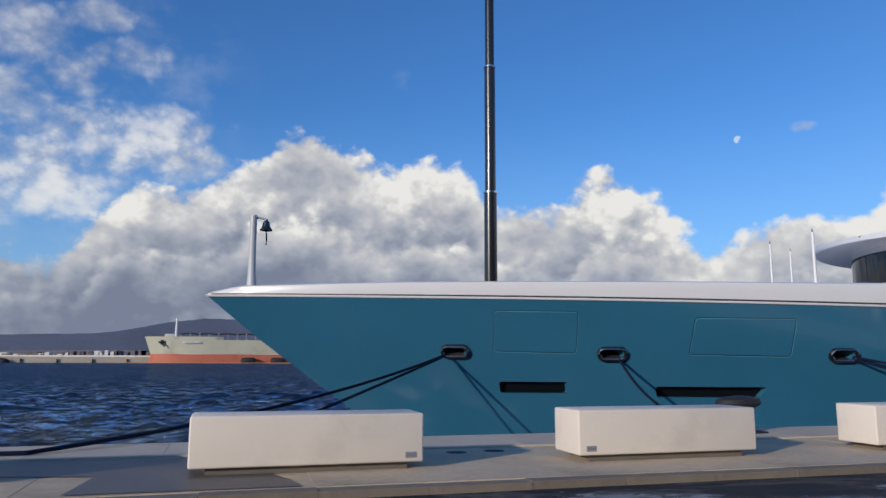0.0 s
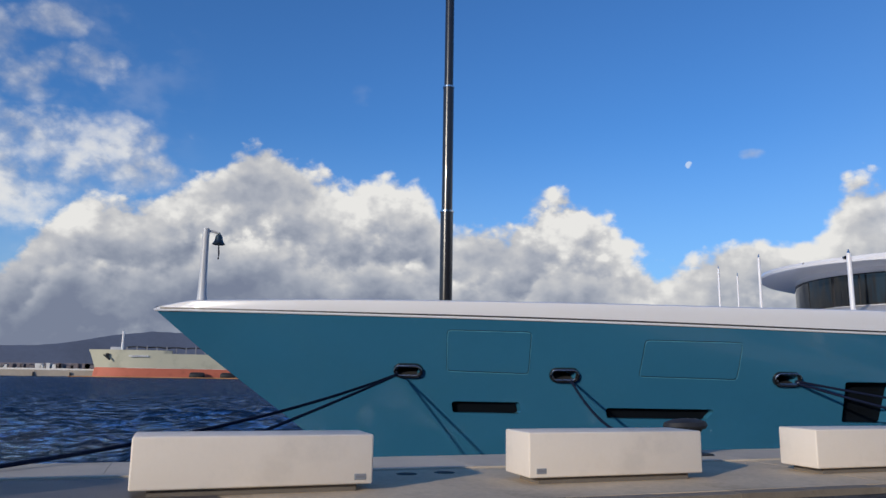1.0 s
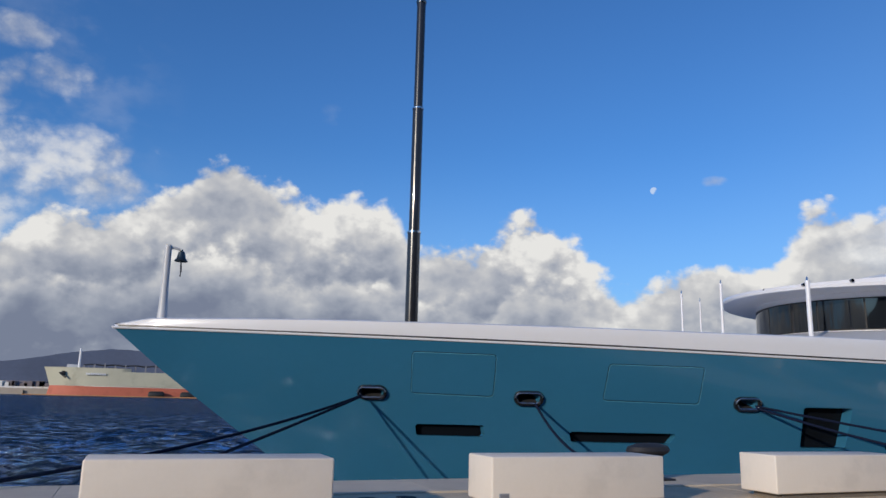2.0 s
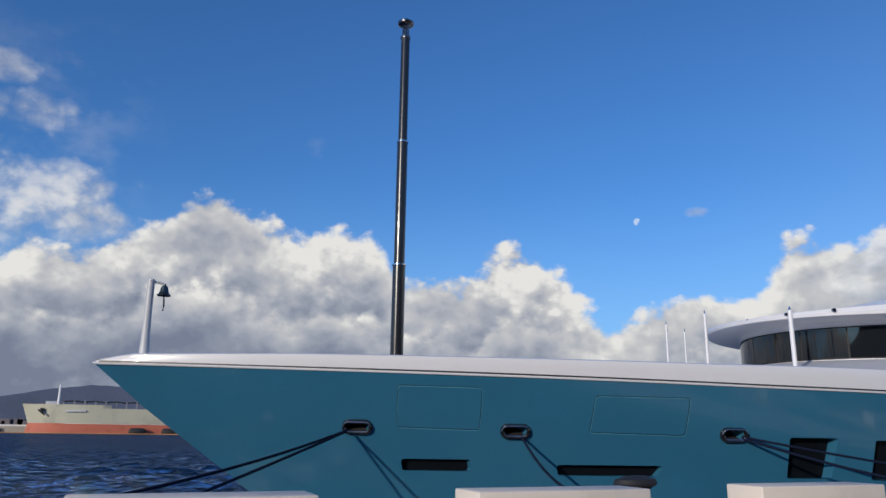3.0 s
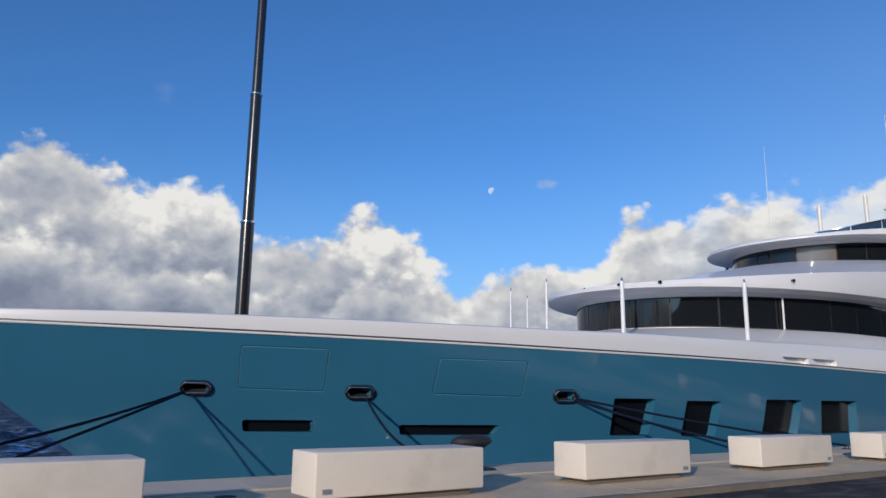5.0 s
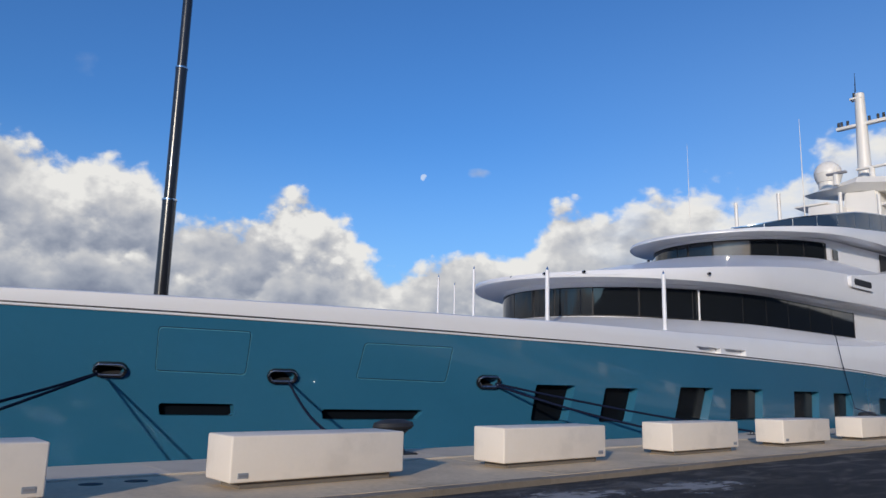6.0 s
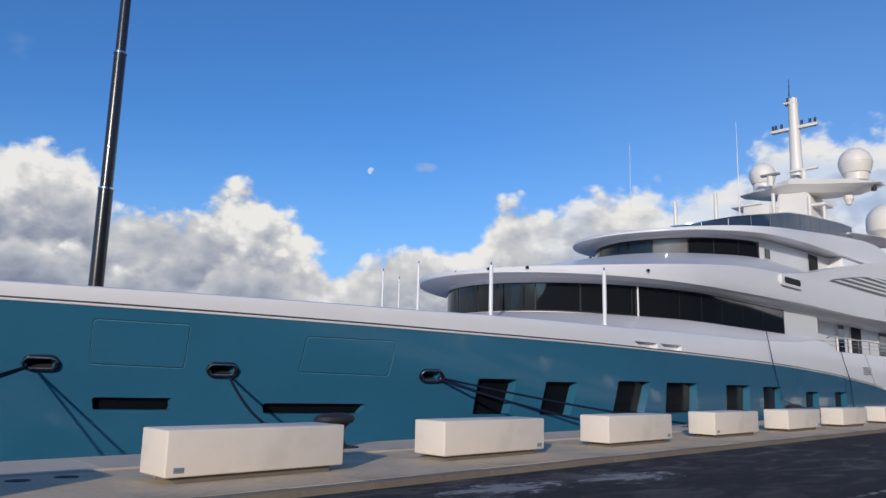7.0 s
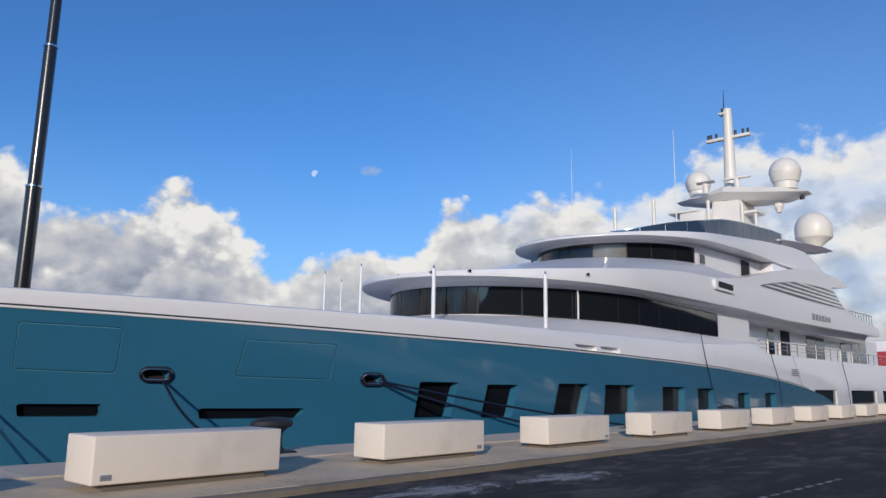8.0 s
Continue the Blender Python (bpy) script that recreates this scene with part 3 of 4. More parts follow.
    for A, B in zip(grids, grids[1:]):
        for sd in (0, 1):
            for k in range(n - 1):
                bm.faces.new((A[sd][k], A[sd][k + 1], B[sd][k + 1], B[sd][k]))
        bm.faces.new((A[0][-1], A[1][-1], B[1][-1], B[0][-1]))
    for G in (grids[0], grids[-1]):
        for k in range(n - 1):
            bm.faces.new((G[0][k], G[0][k + 1], G[1][k + 1], G[1][k]))
    bmesh.ops.remove_doubles(bm, verts=bm.verts, dist=0.0005)
    bmesh.ops.dissolve_degenerate(bm, edges=bm.edges, dist=0.0005)
    return bm


def table(*pairs):
    return lambda x: smooth_table(pairs, x, 0.5)


def arc_pane(x0, length, b, xe, a, c, z0, z1, out=0.03, n=6, side=-1):
    """A bent pane on one side of a deckhouse, between the stations a and c (metres along the outline from its front)."""
    def at(q, o):
        # outline by arc length
        L = length
        total = 0.0
        prev = (x0, 0.0)
        steps = 120
        for k in range(1, steps + 1):
            th = k / steps * math.pi / 2
            cur = (x0 + L * (1 - math.cos(th)), b * math.sin(th))
            d = math.hypot(cur[0] - prev[0], cur[1] - prev[1])
            if total + d >= q:
                t = (q - total) / d
                x, h = prev[0] + (cur[0] - prev[0]) * t, prev[1] + (cur[1] - prev[1]) * t
                nx, nh = cur[1] - prev[1], -(cur[0] - prev[0])
                ln = math.hypot(nx, nh)
                return x - o * nx / ln, h - o * nh / ln
            total += d
            prev = cur
        return x0 + L + (q - total), b + o
    bm = bmesh.new()
    rows = []
    for k in range(n + 1):
        q = a + (c - a) * k / n
        (xi, hi), (xo, ho) = at(q, out - 0.02), at(q, out)
        rows.append([bm.verts.new((xx, YC + side * hh, zz)) for xx, hh, zz in ((xi, hi, z0(xi)), (xo, ho, z0(xo)), (xo, ho, z1(xo)), (xi, hi, z1(xi)))])
    for A, B in zip(rows, rows[1:]):
        for i in range(4):
            bm.faces.new((A[i], B[i], B[(i + 1) % 4], A[(i + 1) % 4]))
    bm.faces.new(rows[0])
    bm.faces.new(rows[-1][::-1])
    return bm


# foredeck trunk that carries the window band
part("foredeck_trunk", stack(bmesh.new(), [
    (ring(11.5, 10.5, 5.80, 36), 2.4), (ring(11.5, 10.5, 5.80, 36), table((10, 2.86), (17, 2.93), (22, 3.02), (27, 3.06), (32, 3.21), (36, 3.48))), (ring(13.6, 9.4, 5.64, 36), table((12, 3.16), (20, 3.20), (27, 3.24), (36, 3.50))),
    (ring(15.8, 8.6, 5.42, 36), table((14, 3.54), (20, 3.54), (36, 3.56))), (ring(16.3, 8.2, 5.32, 36), table((14, 3.66), (20, 3.60), (36, 3.60)))]), WHITE, yacht)
part("main_deckhouse", stack(bmesh.new(), [(ring(16.5, 8, 5.3, 36.0), 3.4), (ring(16.5, 8, 5.3, 36.0), 5.0)]), WHITE, yacht)
part("main_deckhouse_aft", stack(bmesh.new(), [(ring(33.0, 1.0, 4.2, 72), 2.0), (ring(33.0, 1.0, 4.2, 72), 5.4)]), WHITE, yacht)
SILL1 = table((16.5, 3.72), (18, 3.70), (19.5, 3.64), (24, 3.58), (31.4, 3.64), (40, 3.65))
HEAD1 = table((16.5, 4.65), (20, 4.66), (24, 4.68), (31.5, 4.66), (40, 4.7))
S1 = (16.5, 8, 5.3, 33.5)
marks = [0.03, 0.9, 2.3, 3.9, 5.9, 8.2, 9.6, 11.3, 13.2, 15.3, 17.6]
for side, ms in ((-1, marks), (1, [0.03, 1.2, 2.7, 4.4, 6.2])):
    for a, c in zip(ms, ms[1:]):
        part("window", arc_pane(*S1, a + 0.025, c - 0.025, SILL1, HEAD1, 0.035, side=side), GLASS, yacht, "dark tinted saloon window pane")
    part("window_band", arc_pane(*S1, 0.0, ms[-1] + 0.1, lambda x: SILL1(x) - 0.04, lambda x: HEAD1(x) + 0.04, 0.022, 60, side), INSIDE, yacht, "black window surround")
part("mullion", tube(bmesh.new(), ((20.14, 6.26, 3.6), (20.14, 6.26, 4.70)), 0.035, 8), WHITE, yacht, "white window mullion")

# visor above the main deck, sweeping aft into the side panels
LOW1 = table((15, 4.86), (19, 4.84), (22.6, 4.83), (28.7, 4.93), (33, 5.0), (40, 4.98), (52, 5.2), (61, 5.38), (72, 5.6))
TOP1 = table((15, 5.04), (16, 5.09), (17, 5.15), (19, 5.32), (22, 5.62), (26, 6.02), (32, 6.28), (40, 6.42), (50, 6.45), (58, 6.35), (63, 6.1), (72, 6.0))
part("upper_deck_side", stack(bmesh.new(), [
    (ring(16.8, 8, 5.25, 62), 4.80), (ring(16.3, 8.3, 5.45, 62.5), lambda x: LOW1(x) + 0.06), (ring(15.2, 9, 5.9, 63.5), lambda x: LOW1(x) + 0.01), (ring(15.06, 9, 5.99, 64), lambda x: LOW1(x) + 0.03), (ring(15.03, 9, 6.02, 64), lambda x: (LOW1(x) + TOP1(x)) / 2),
    (ring(15.1, 9, 5.98, 64), TOP1), (ring(16.2, 9.2, 5.8, 60), lambda x: TOP1(x) + 0.06), (ring(18.8, 9.8, 5.4, 58), table((17, 5.42), (20, 5.72), (25, 6.35), (32, 6.75), (60, 6.9))),
    (ring(22.6, 8.6, 5.0, 57), table((22, 6.35), (26, 6.70), (32, 7.0), (60, 7.1))), (ring(25.4, 7.2, 4.65, 56), table((25, 6.98), (28, 7.06), (31, 7.16), (60, 7.25))), (ring(26.6, 6.4, 4.42, 56), table((26, 7.15), (28, 7.16), (31, 7.26), (60, 7.3))), (ring(27.1, 6, 4.3, 56), 6.9)]), WHITE, yacht)
S2 = (27.1, 6, 4.3, 50)
part("wheelhouse", stack(bmesh.new(), [(ring(27.1, 6, 4.3, 52), 6.6), (ring(27.1, 6, 4.3, 52), table((24, 8.0), (30, 8.2), (52, 8.8)))]), WHITE, yacht)
part("wheelhouse_aft", box(bmesh.new(), 41.5, 53, 5.78, 15.82, 6.5, 8.6, 0.1), WHITE, yacht)
SILL2 = table((27, 7.20), (28.7, 7.20), (31.4, 7.32), (40, 7.4))
HEAD2 = table((27, 7.86), (28.7, 7.95), (31.1, 8.02), (40, 8.1))
for side, ms in ((-1, [0.03, 1.15, 2.75, 4.0, 5.4, 6.8]), (1, [0.03, 0.6, 2.2, 3.8, 5.2])):
    for i, (a, c) in enumerate(zip(ms, ms[1:])):
        # this pane's pale reflection is put into its base colour
        pale = side == -1 and i == 1
        part("window", arc_pane(*S2, a + 0.03, c - 0.03, SILL2, HEAD2, 0.035, side=side), PALE_GLASS if pale else GLASS, yacht, "wheelhouse pane with a pale reflection put into its colour" if pale else "dark wheelhouse window pane")
    part("window_band", arc_pane(*S2, 0.0, ms[-1] + 0.15, lambda x: SILL2(x) - 0.04, lambda x: HEAD2(x) + 0.05, 0.022, 40, side), INSIDE, yacht, "black window surround")
part("window", box(bmesh.new(), 32.4, 32.95, 6.46, 6.49, 7.38, 7.84), GLASS, yacht, smooth=False)
part("wheelhouse_door", box(bmesh.new(), 38.2, 39.5, 6.45, 6.49, 7.1, 8.36, 0.02), INSIDE, yacht, "dark open side door", smooth=False)

LOW2 = table((25.6, 7.94), (27, 8.06), (28.7, 8.12), (35, 8.42), (40, 8.55), (47, 8.6), (56, 8.7))
TOP2 = table((25.6, 8.12), (26.7, 8.21), (27.6, 8.31), (30.3, 8.56), (34.4, 8.98), (39.8, 9.55), (45, 10.0), (48, 10.1), (51, 9.6), (54, 9.0), (56, 8.78))
part("wheelhouse_roof", stack(bmesh.new(), [
    (ring(27.3, 6, 4.2, 54), table((26, 7.98), (30, 8.16), (40, 8.6), (56, 8.7))), (ring(26.9, 6.3, 4.45, 54.5), lambda x: LOW2(x) + 0.06), (ring(25.8, 7, 5.05, 55.3), lambda x: LOW2(x) + 0.01), (ring(25.62, 7, 5.19, 55.5), lambda x: LOW2(x) + 0.03), (ring(25.62, 7, 5.2, 55.5), lambda x: (LOW2(x) + TOP2(x)) / 2), (ring(25.72, 7, 5.14, 55.5), TOP2),
    (ring(27, 7.6, 4.9, 54), lambda x: TOP2(x) + 0.08), (ring(29.5, 8, 4.3, 52), lambda x: TOP2(x) + 0.14), (ring(30.5, 8, 3.6, 51), lambda x: TOP2(x) + 0.14)]), WHITE, yacht)
# ---- deck gear and fittings of the yacht ----


def on_hull(x, z, out=0.0):
    m = hull_frame(x, z, out)
    return m.translation


def hull_line(bm, pts, r, out, n=14):
    """A thin round bead along straight stretches of the hull, between (x, z) corners."""
    for (xa, za), (xb, zb) in zip(pts, pts[1:]):
        tube(bm, [on_hull(xa + (xb - xa) * k / n, za + (zb - za) * k / n, out) for k in range(n + 1)], r, 5)
    return bm


def rounded(corners, cut=0.07):
    """Corner points with each corner chamfered twice."""
    out = []
    n = len(corners)
    for i in range(n):
        p, a, b = Vector(corners[i]), Vector(corners[i - 1]), Vector(corners[(i + 1) % n])
        u, v = (a - p).normalized(), (b - p).normalized()
        out += [tuple(p + u * cut), tuple(p + (u + v) * cut * 0.3), tuple(p + v * cut)]
    return out + [out[0]]


for corners in (((2.05, 1.345), (3.80, 1.30), (3.694, 2.226), (1.907, 2.253)), ((6.193, 1.282), (8.397, 1.241), (8.392, 2.081), (6.186, 2.094))):
    part("shell_door_seam", hull_line(bmesh.new(), rounded(corners), 0.011, 0.0), SEAM, hull, "dark seam of a flush shell door")
    # the seam's highlight, put into a pale bead just below it
    part("shell_door_trim", hull_line(bmesh.new(), rounded([(x + 0.012, z - 0.014) for x, z in corners]), 0.007, 0.003), SEAM_GLINT, hull, "pale bead painted as the highlight of a shell door seam")


def oval(w, h, n=40):
    """An upright-ended oval: two half rounds joined by straights."""
    r = h / 2
    pts = []
    for k in range(n):
        a = 2 * math.pi * k / n
        c, s = math.cos(a), math.sin(a)
        pts.append(((w / 2 - r) * (1 if c > 0 else -1) + r * c, r * s))
    return pts


def hawse(x, z, w=0.70, h=0.36):
    m = hull_frame(x, z, 0.0)
    body = bmesh.new()
    pts = oval(w, h)
    n = len(pts)
    rings = []
    prof = [(1.0, -0.02), (1.0, 0.03), (0.96, 0.07), (0.88, 0.085), (0.80, 0.07), (0.74, 0.02)]
    for sc, lift in prof:
        d = (1 - sc) * h * 0.9
        ring_pts = oval(w - 2 * d, h - 2 * d)
        rings.append([body.verts.new(m @ Vector((a, b, lift))) for a, b in ring_pts])
    for A, B in zip(rings, rings[1:]):
        for k in range(n):
            body.faces.new((A[k], A[(k + 1) % n], B[(k + 1) % n], B[k]))
    rim = part("hawse_rim", body, BLACK_CHROME, yacht, "dark polished oval mooring hawse rim")
    def liner(y_front, y_back):
        bm = bmesh.new()
        rows = [[bm.verts.new(m @ Vector((a, b, lift))) for a, b in oval(w * sc - 0.17, h * sc - 0.135)] for sc, lift in ((1.0, y_front), (0.97, y_back))]
        for k in range(n):
            bm.faces.new((rows[0][k], rows[0][(k + 1) % n], rows[1][(k + 1) % n], rows[1][k]))
        bm.faces.new(rows[1])
        return bm

    part("hawse_throat", liner(0.03, -0.45), INSIDE, rim, "black hawse opening")
    # bright arcs added in place of the polished rim's upper and lower highlights
    for name, k0, scale_w, scale_h, lift, r in (("hawse_lip", 20, 0.76, 0.56, 0.07, 0.017), ("hawse_bead", 2, 0.93, 0.84, 0.080, 0.012)):
        loop = oval(w * scale_w, h * scale_h)
        part(name, tube(bmesh.new(), [m @ Vector((*loop[k % n], lift)) for k in range(k0, k0 + 18)], r, 6), BRIGHT, rim, "bright steel arc standing for the rim's highlight")


for x, z in HAWSES:
    hawse(x, z)

# telescopic signal mast on the foredeck
mast = bmesh.new()
fx, fy = 2.84, YC
lathe(mast, [(0.175, 2.5), (0.175, 5.66), (0.15, 5.69), (0.15, 9.25), (0.128, 9.28), (0.128, 12.52)], (fx, fy, 0), 28)
fm = part("foremast", mast, BLACK, yacht, "tall black telescopic foremast")
for z, r in ((5.66, 0.19), (9.25, 0.164)):
    part("mast_collar", lathe(bmesh.new(), [(r - 0.02, z - 0.03), (r, z - 0.02), (r, z + 0.02), (r - 0.02, z + 0.03)], (fx, fy, 0), 28), CHROME, fm, "bright steel mast collar")
bm = lathe(bmesh.new(), [(0.14, 12.50), (0.15, 12.54), (0.15, 12.58), (0.05, 12.60), (0.05, 12.84), (0.10, 12.88), (0.22, 12.96), (0.24, 13.0), (0.24, 13.05), (0.18, 13.1), (0, 13.12)], (fx, fy, 0), 24)
for k in range(4):
    a = k * math.pi / 2 + 0.4
    tube(bm, ((fx + 0.11 * math.cos(a), fy + 0.11 * math.sin(a), 12.56), (fx + 0.11 * math.cos(a), fy + 0.11 * math.sin(a), 12.90)), 0.022, 6)
part("mast_lamp", bm, DARKCHROME, fm, "round mast-head lamp with a disc cap")

# bell post at the bow
bx = -3.36
bm = bmesh.new()
tube(bm, [(bx - 0.02 + 0.02 * (1 - k / 10) ** 2, YC, 2.6 + k * 0.207) for k in range(11)], [0.135, 0.125, 0.112, 0.10, 0.094, 0.09, 0.088, 0.086, 0.085, 0.085, 0.085], 16)
bp = part("bell_post", bm, GREYPAINT, yacht, "pale grey bell post on the stem")
part("bell_arm", tube(bmesh.new(), [(bx, YC, 4.60), (bx + 0.12, YC, 4.62), (bx + 0.20, YC, 4.60), (bx + 0.27, YC, 4.58)], 0.03, 8), GREYPAINT, bp)
part("bell", lathe(bmesh.new(), [(0.0, 4.60), (0.03, 4.59), (0.035, 4.55), (0.07, 4.53), (0.09, 4.47), (0.10, 4.40), (0.13, 4.345), (0.155, 4.32), (0.15, 4.30), (0.11, 4.32), (0, 4.36)], (bx + 0.29, YC, 0), 24), BRONZE, bp, "dark bronze ship's bell")
part("bell_rope", tube(bmesh.new(), [(bx + 0.29, YC, 4.34), (bx + 0.30, YC, 4.2), (bx + 0.31, YC, 4.06), (bx + 0.30, YC, 3.94)], [0.012, 0.02, 0.022, 0.018], 6), ROPE, bp)

# awning poles on the foredeck
for x, y, z, r in ((13.7, 13.0, 5.08, 0.038), (13.8, 12.2, 4.72, 0.028), (14.02, 11.42, 5.25, 0.048), (14.19, 8.1, 4.90, 0.068), (17.54, 5.98, 4.93, 0.068)):
    bm = tube(bmesh.new(), ((x, y, 2.7), (x, y, z)), r, 12)
    p = part("awning_pole", bm, WHITE, yacht, "slim white awning pole")
    part("pole_tip", tube(bmesh.new(), ((x, y, z), (x, y, z + 0.05), (x, y, z + 0.12)), [r * 0.6, r * 0.5, 0.008], 8), CHROME, p)

# small lamps under the overhang's edge
for x, y, z in ((15.15, 10.7, 5.0), (15.35, 9.3, 5.02), (16.0, 8.1, 5.04), (19.6, 5.55, 5.14), (26.3, 12.5, 7.2)):
    part("deck_lamp", tube(bmesh.new(), ((x, y, z), (x - 0.05, y - 0.1, z)), 0.05, 10), DARKCHROME, yacht)

# side fairlead box on the upper deck
fr = part("side_fairlead", prism(bmesh.new(), 29.5, 31.95, 29.5, 31.95, 5.62, 6.12, 4.66, 4.95, 0.16), WHITE, yacht, "rounded white fairlead box")
part("fairlead_opening", prism(bmesh.new(), 29.8, 31.65, 29.8, 31.65, 5.74, 6.02, 4.648, 4.70, 0.12), INSIDE, fr, "black fairlead slot")

# quarter panels with louvred grille
def slab(poly, y0, y1):
    bm = bmesh.new()
    A = [bm.verts.new((x, y0, z)) for x, z in poly]
    B = [bm.verts.new((x, y1, z)) for x, z in poly]
    n = len(poly)
    for k in range(n):
        bm.faces.new((A[k], A[(k + 1) % n], B[(k + 1) % n], B[k]))
    bm.faces.new(A[::-1])
    bm.faces.new(B)
    return bm


PANEL = [(31, 6.1), (57.5, 6.2), (56.2, 6.5), (53.9, 6.8), (52.4, 7.2), (51.2, 7.8), (50.4, 7.98), (54.9, 8.42), (54.5, 8.72), (51.2, 8.82), (48, 8.78), (46.4, 8.72), (44.0, 8.45), (41.1, 7.98), (38.5, 7.52), (36.6, 7.19), (34.6, 6.81), (33.0, 6.55), (31, 6.3)]
bm = slab(PANEL, 4.84, 5.9)
panel = part("quarter_panel", bm, WHITE, yacht, "sweeping white quarter panel", smooth=False)
part("quarter_panel", slab(PANEL, 15.7, 16.76), WHITE, yacht, "sweeping white quarter panel", smooth=False)
GRILLE = [(36.0, 6.50), (43.5, 6.53), (53.8, 6.75), (52.3, 7.16), (50.6, 7.84), (47.4, 7.69), (44.3, 7.55), (42.0, 7.39), (39.2, 7.03), (36.7, 6.66)]
gr = part("grille_back", slab(GRILLE, 4.826, 4.85), STRIPE, panel, "dark backing of the louvred grille", smooth=False)


def grille_span(z_of, n=400):
    xs = []
    for k in range(n):
        x = 36 + 18 * k / n
        z = z_of(x)
        inside = False
        for (xa, za), (xb, zb) in zip(GRILLE, GRILLE[1:] + GRILLE[:1]):
            if (za > z) != (zb > z) and x < (xb - xa) * (z - za) / (zb - za) + xa:
                inside = not inside
        if inside:
            xs.append(x)
    return (min(xs), max(xs)) if xs else None


for k in range(5):
    z_of = lambda x, k=k: 6.62 + (x - 36) * 0.014 + 0.235 * k
    span = grille_span(z_of)
    if span and span[1] - span[0] > 0.5:
        a, c = span
        bm = slab([(a, z_of(a) - 0.02), (c, z_of(c) - 0.075), (c - 0.1, z_of(c) + 0.075), (a + 1.0, z_of(a + 1.0) + 0.06)], 4.80, 4.835)
        part("louvre", bm, WHITE, panel, smooth=False)

# name on the quarter: plain bars of its size
for k in range(6):
    x = 45.2 + 0.72 * k
    part("letter_bar", box(bmesh.new(), x, x + 0.5, 4.765, 4.79, 5.42 + 0.02 * k, 5.80 + 0.01 * k), TEXTGREY, yacht, "grey bar in place of lettering", smooth=False)

# side-deck doors and windows under the overhang
for x0, x1, z0, z1, mat in ((42.3, 43.3, 3.0, 4.92, GLASS), (44.6, 46.4, 2.9, 5.1, INSIDE), (50.1, 52.1, 3.2, 5.08, GLASS), (52.4, 54.4, 3.2, 5.2, GLASS), (59.1, 60.8, 2.9, 5.25, GLASS), (62.6, 64.8, 3.2, 5.2, GLASS), (65.0, 67.4, 3.2, 5.3, GLASS)):
    d = part("side_door", box(bmesh.new(), x0 - 0.08, x1 + 0.08, 6.55, 6.62, z0 - 0.08, z1 + 0.08, 0.02), CREAM, yacht, "side-deck door in a pale frame", smooth=False)
    part("door_pane", box(bmesh.new(), x0, x1, 6.53, 6.56, z0, z1), mat, d, "dark door pane", smooth=False)
bm = stack(bmesh.new(), [(ring(33.0, 1.0, 5.6, 72), 2.7), (ring(33.0, 1.0, 5.6, 72), 2.8)])
part("side_deck", bm, CREAM, yacht)

# side-deck rail
bm_top = bmesh.new()
rail_pts = [(36.0 + 0.9 * k, 4.98, 3.72 + 0.012 * k * 0.9 * 0.6) for k in range(40)]
part("handrail", tube(bm_top, [(35.6, 4.98, 3.62)] + rail_pts, 0.035, 8), CHROME, yacht, "polished steel handrail")
for off in (0.22, 0.42):
    part("rail_wire", tube(bmesh.new(), [(x, y, z - off) for x, y, z in rail_pts], 0.014, 6), CHROME, yacht)
for x, y, z in rail_pts[1::2]:
    part("rail_post", tube(bmesh.new(), ((x, y, 2.95), (x, y, z)), 0.026, 8), CHROME, yacht)
# aft upper rail
rp = [(56.5 + 0.9 * k, 5.2, 6.95 + 0.02 * k) for k in range(9)]
part("handrail", tube(bmesh.new(), rp, 0.035, 8), CHROME, yacht, "polished steel handrail")
for x, y, z in rp:
    part("rail_post", tube(bmesh.new(), ((x, y, 5.9), (x, y, z)), 0.03, 8), CHROME, yacht)
# hull grille aft
for k in range(4):
    part("vent_slat", box(bmesh.new(), 40.3, 41.6, 4.765, 4.79, 1.95 + 0.11 * k, 1.99 + 0.11 * k), TEXTGREY, yacht, smooth=False)

# ---- top deck, radar mast ----
TOPR = lambda x: TOP2(x) + 0.1
RAILTOP = lambda x: TOP2(x) + lerp_table([(31, 0.62), (33, 0.92), (37, 1.25), (44, 1.2)], x)
marks = [0.2 + 1.45 * k for k in range(13)]
for a, c in zip(marks, marks[1:]):
    part("rail_pane", arc_pane(31.0, 9, 4.0, 47.5, a + 0.02, c - 0.02, TOPR, RAILTOP, 0.03, 3), RAIL_GLASS, yacht, "smoked glass rail panel")
part("rail_cap", arc_pane(31.0, 9, 4.0, 47.5, 0.1, 17.7, RAILTOP, lambda x: RAILTOP(x) + 0.05, 0.045, 60), CHROME, yacht, "steel cap of the glass rail")
for x, y, z, r in ((35, 12.5, 11.62, 0.10), (35.5, 10.3, 11.85, 0.10), (36.2, 7.4, 11.5, 0.10), (44, 8.2, 13.0, 0.12), (46, 8.0, 12.7, 0.11)):
    part("deck_post", tube(bmesh.new(), ((x, y, 8.9), (x, y, z)), r, 12), CREAM, yacht, "white upright post on the top deck")
part("whip_aerial", tube(bmesh.new(), ((35, 15.4, 9), (35, 15.4, 15.8)), [0.03, 0.008], 6), CREAM, yacht)
part("whip_aerial", tube(bmesh.new(), ((35, 8.75, 9), (35, 8.75, 9.6), (35, 8.75, 10.2), (35, 8.72, 15.6)), [0.2, 0.17, 0.04, 0.008], 10), CREAM, yacht)

MX, MY = 49.5, 10.75
bm = bmesh.new()
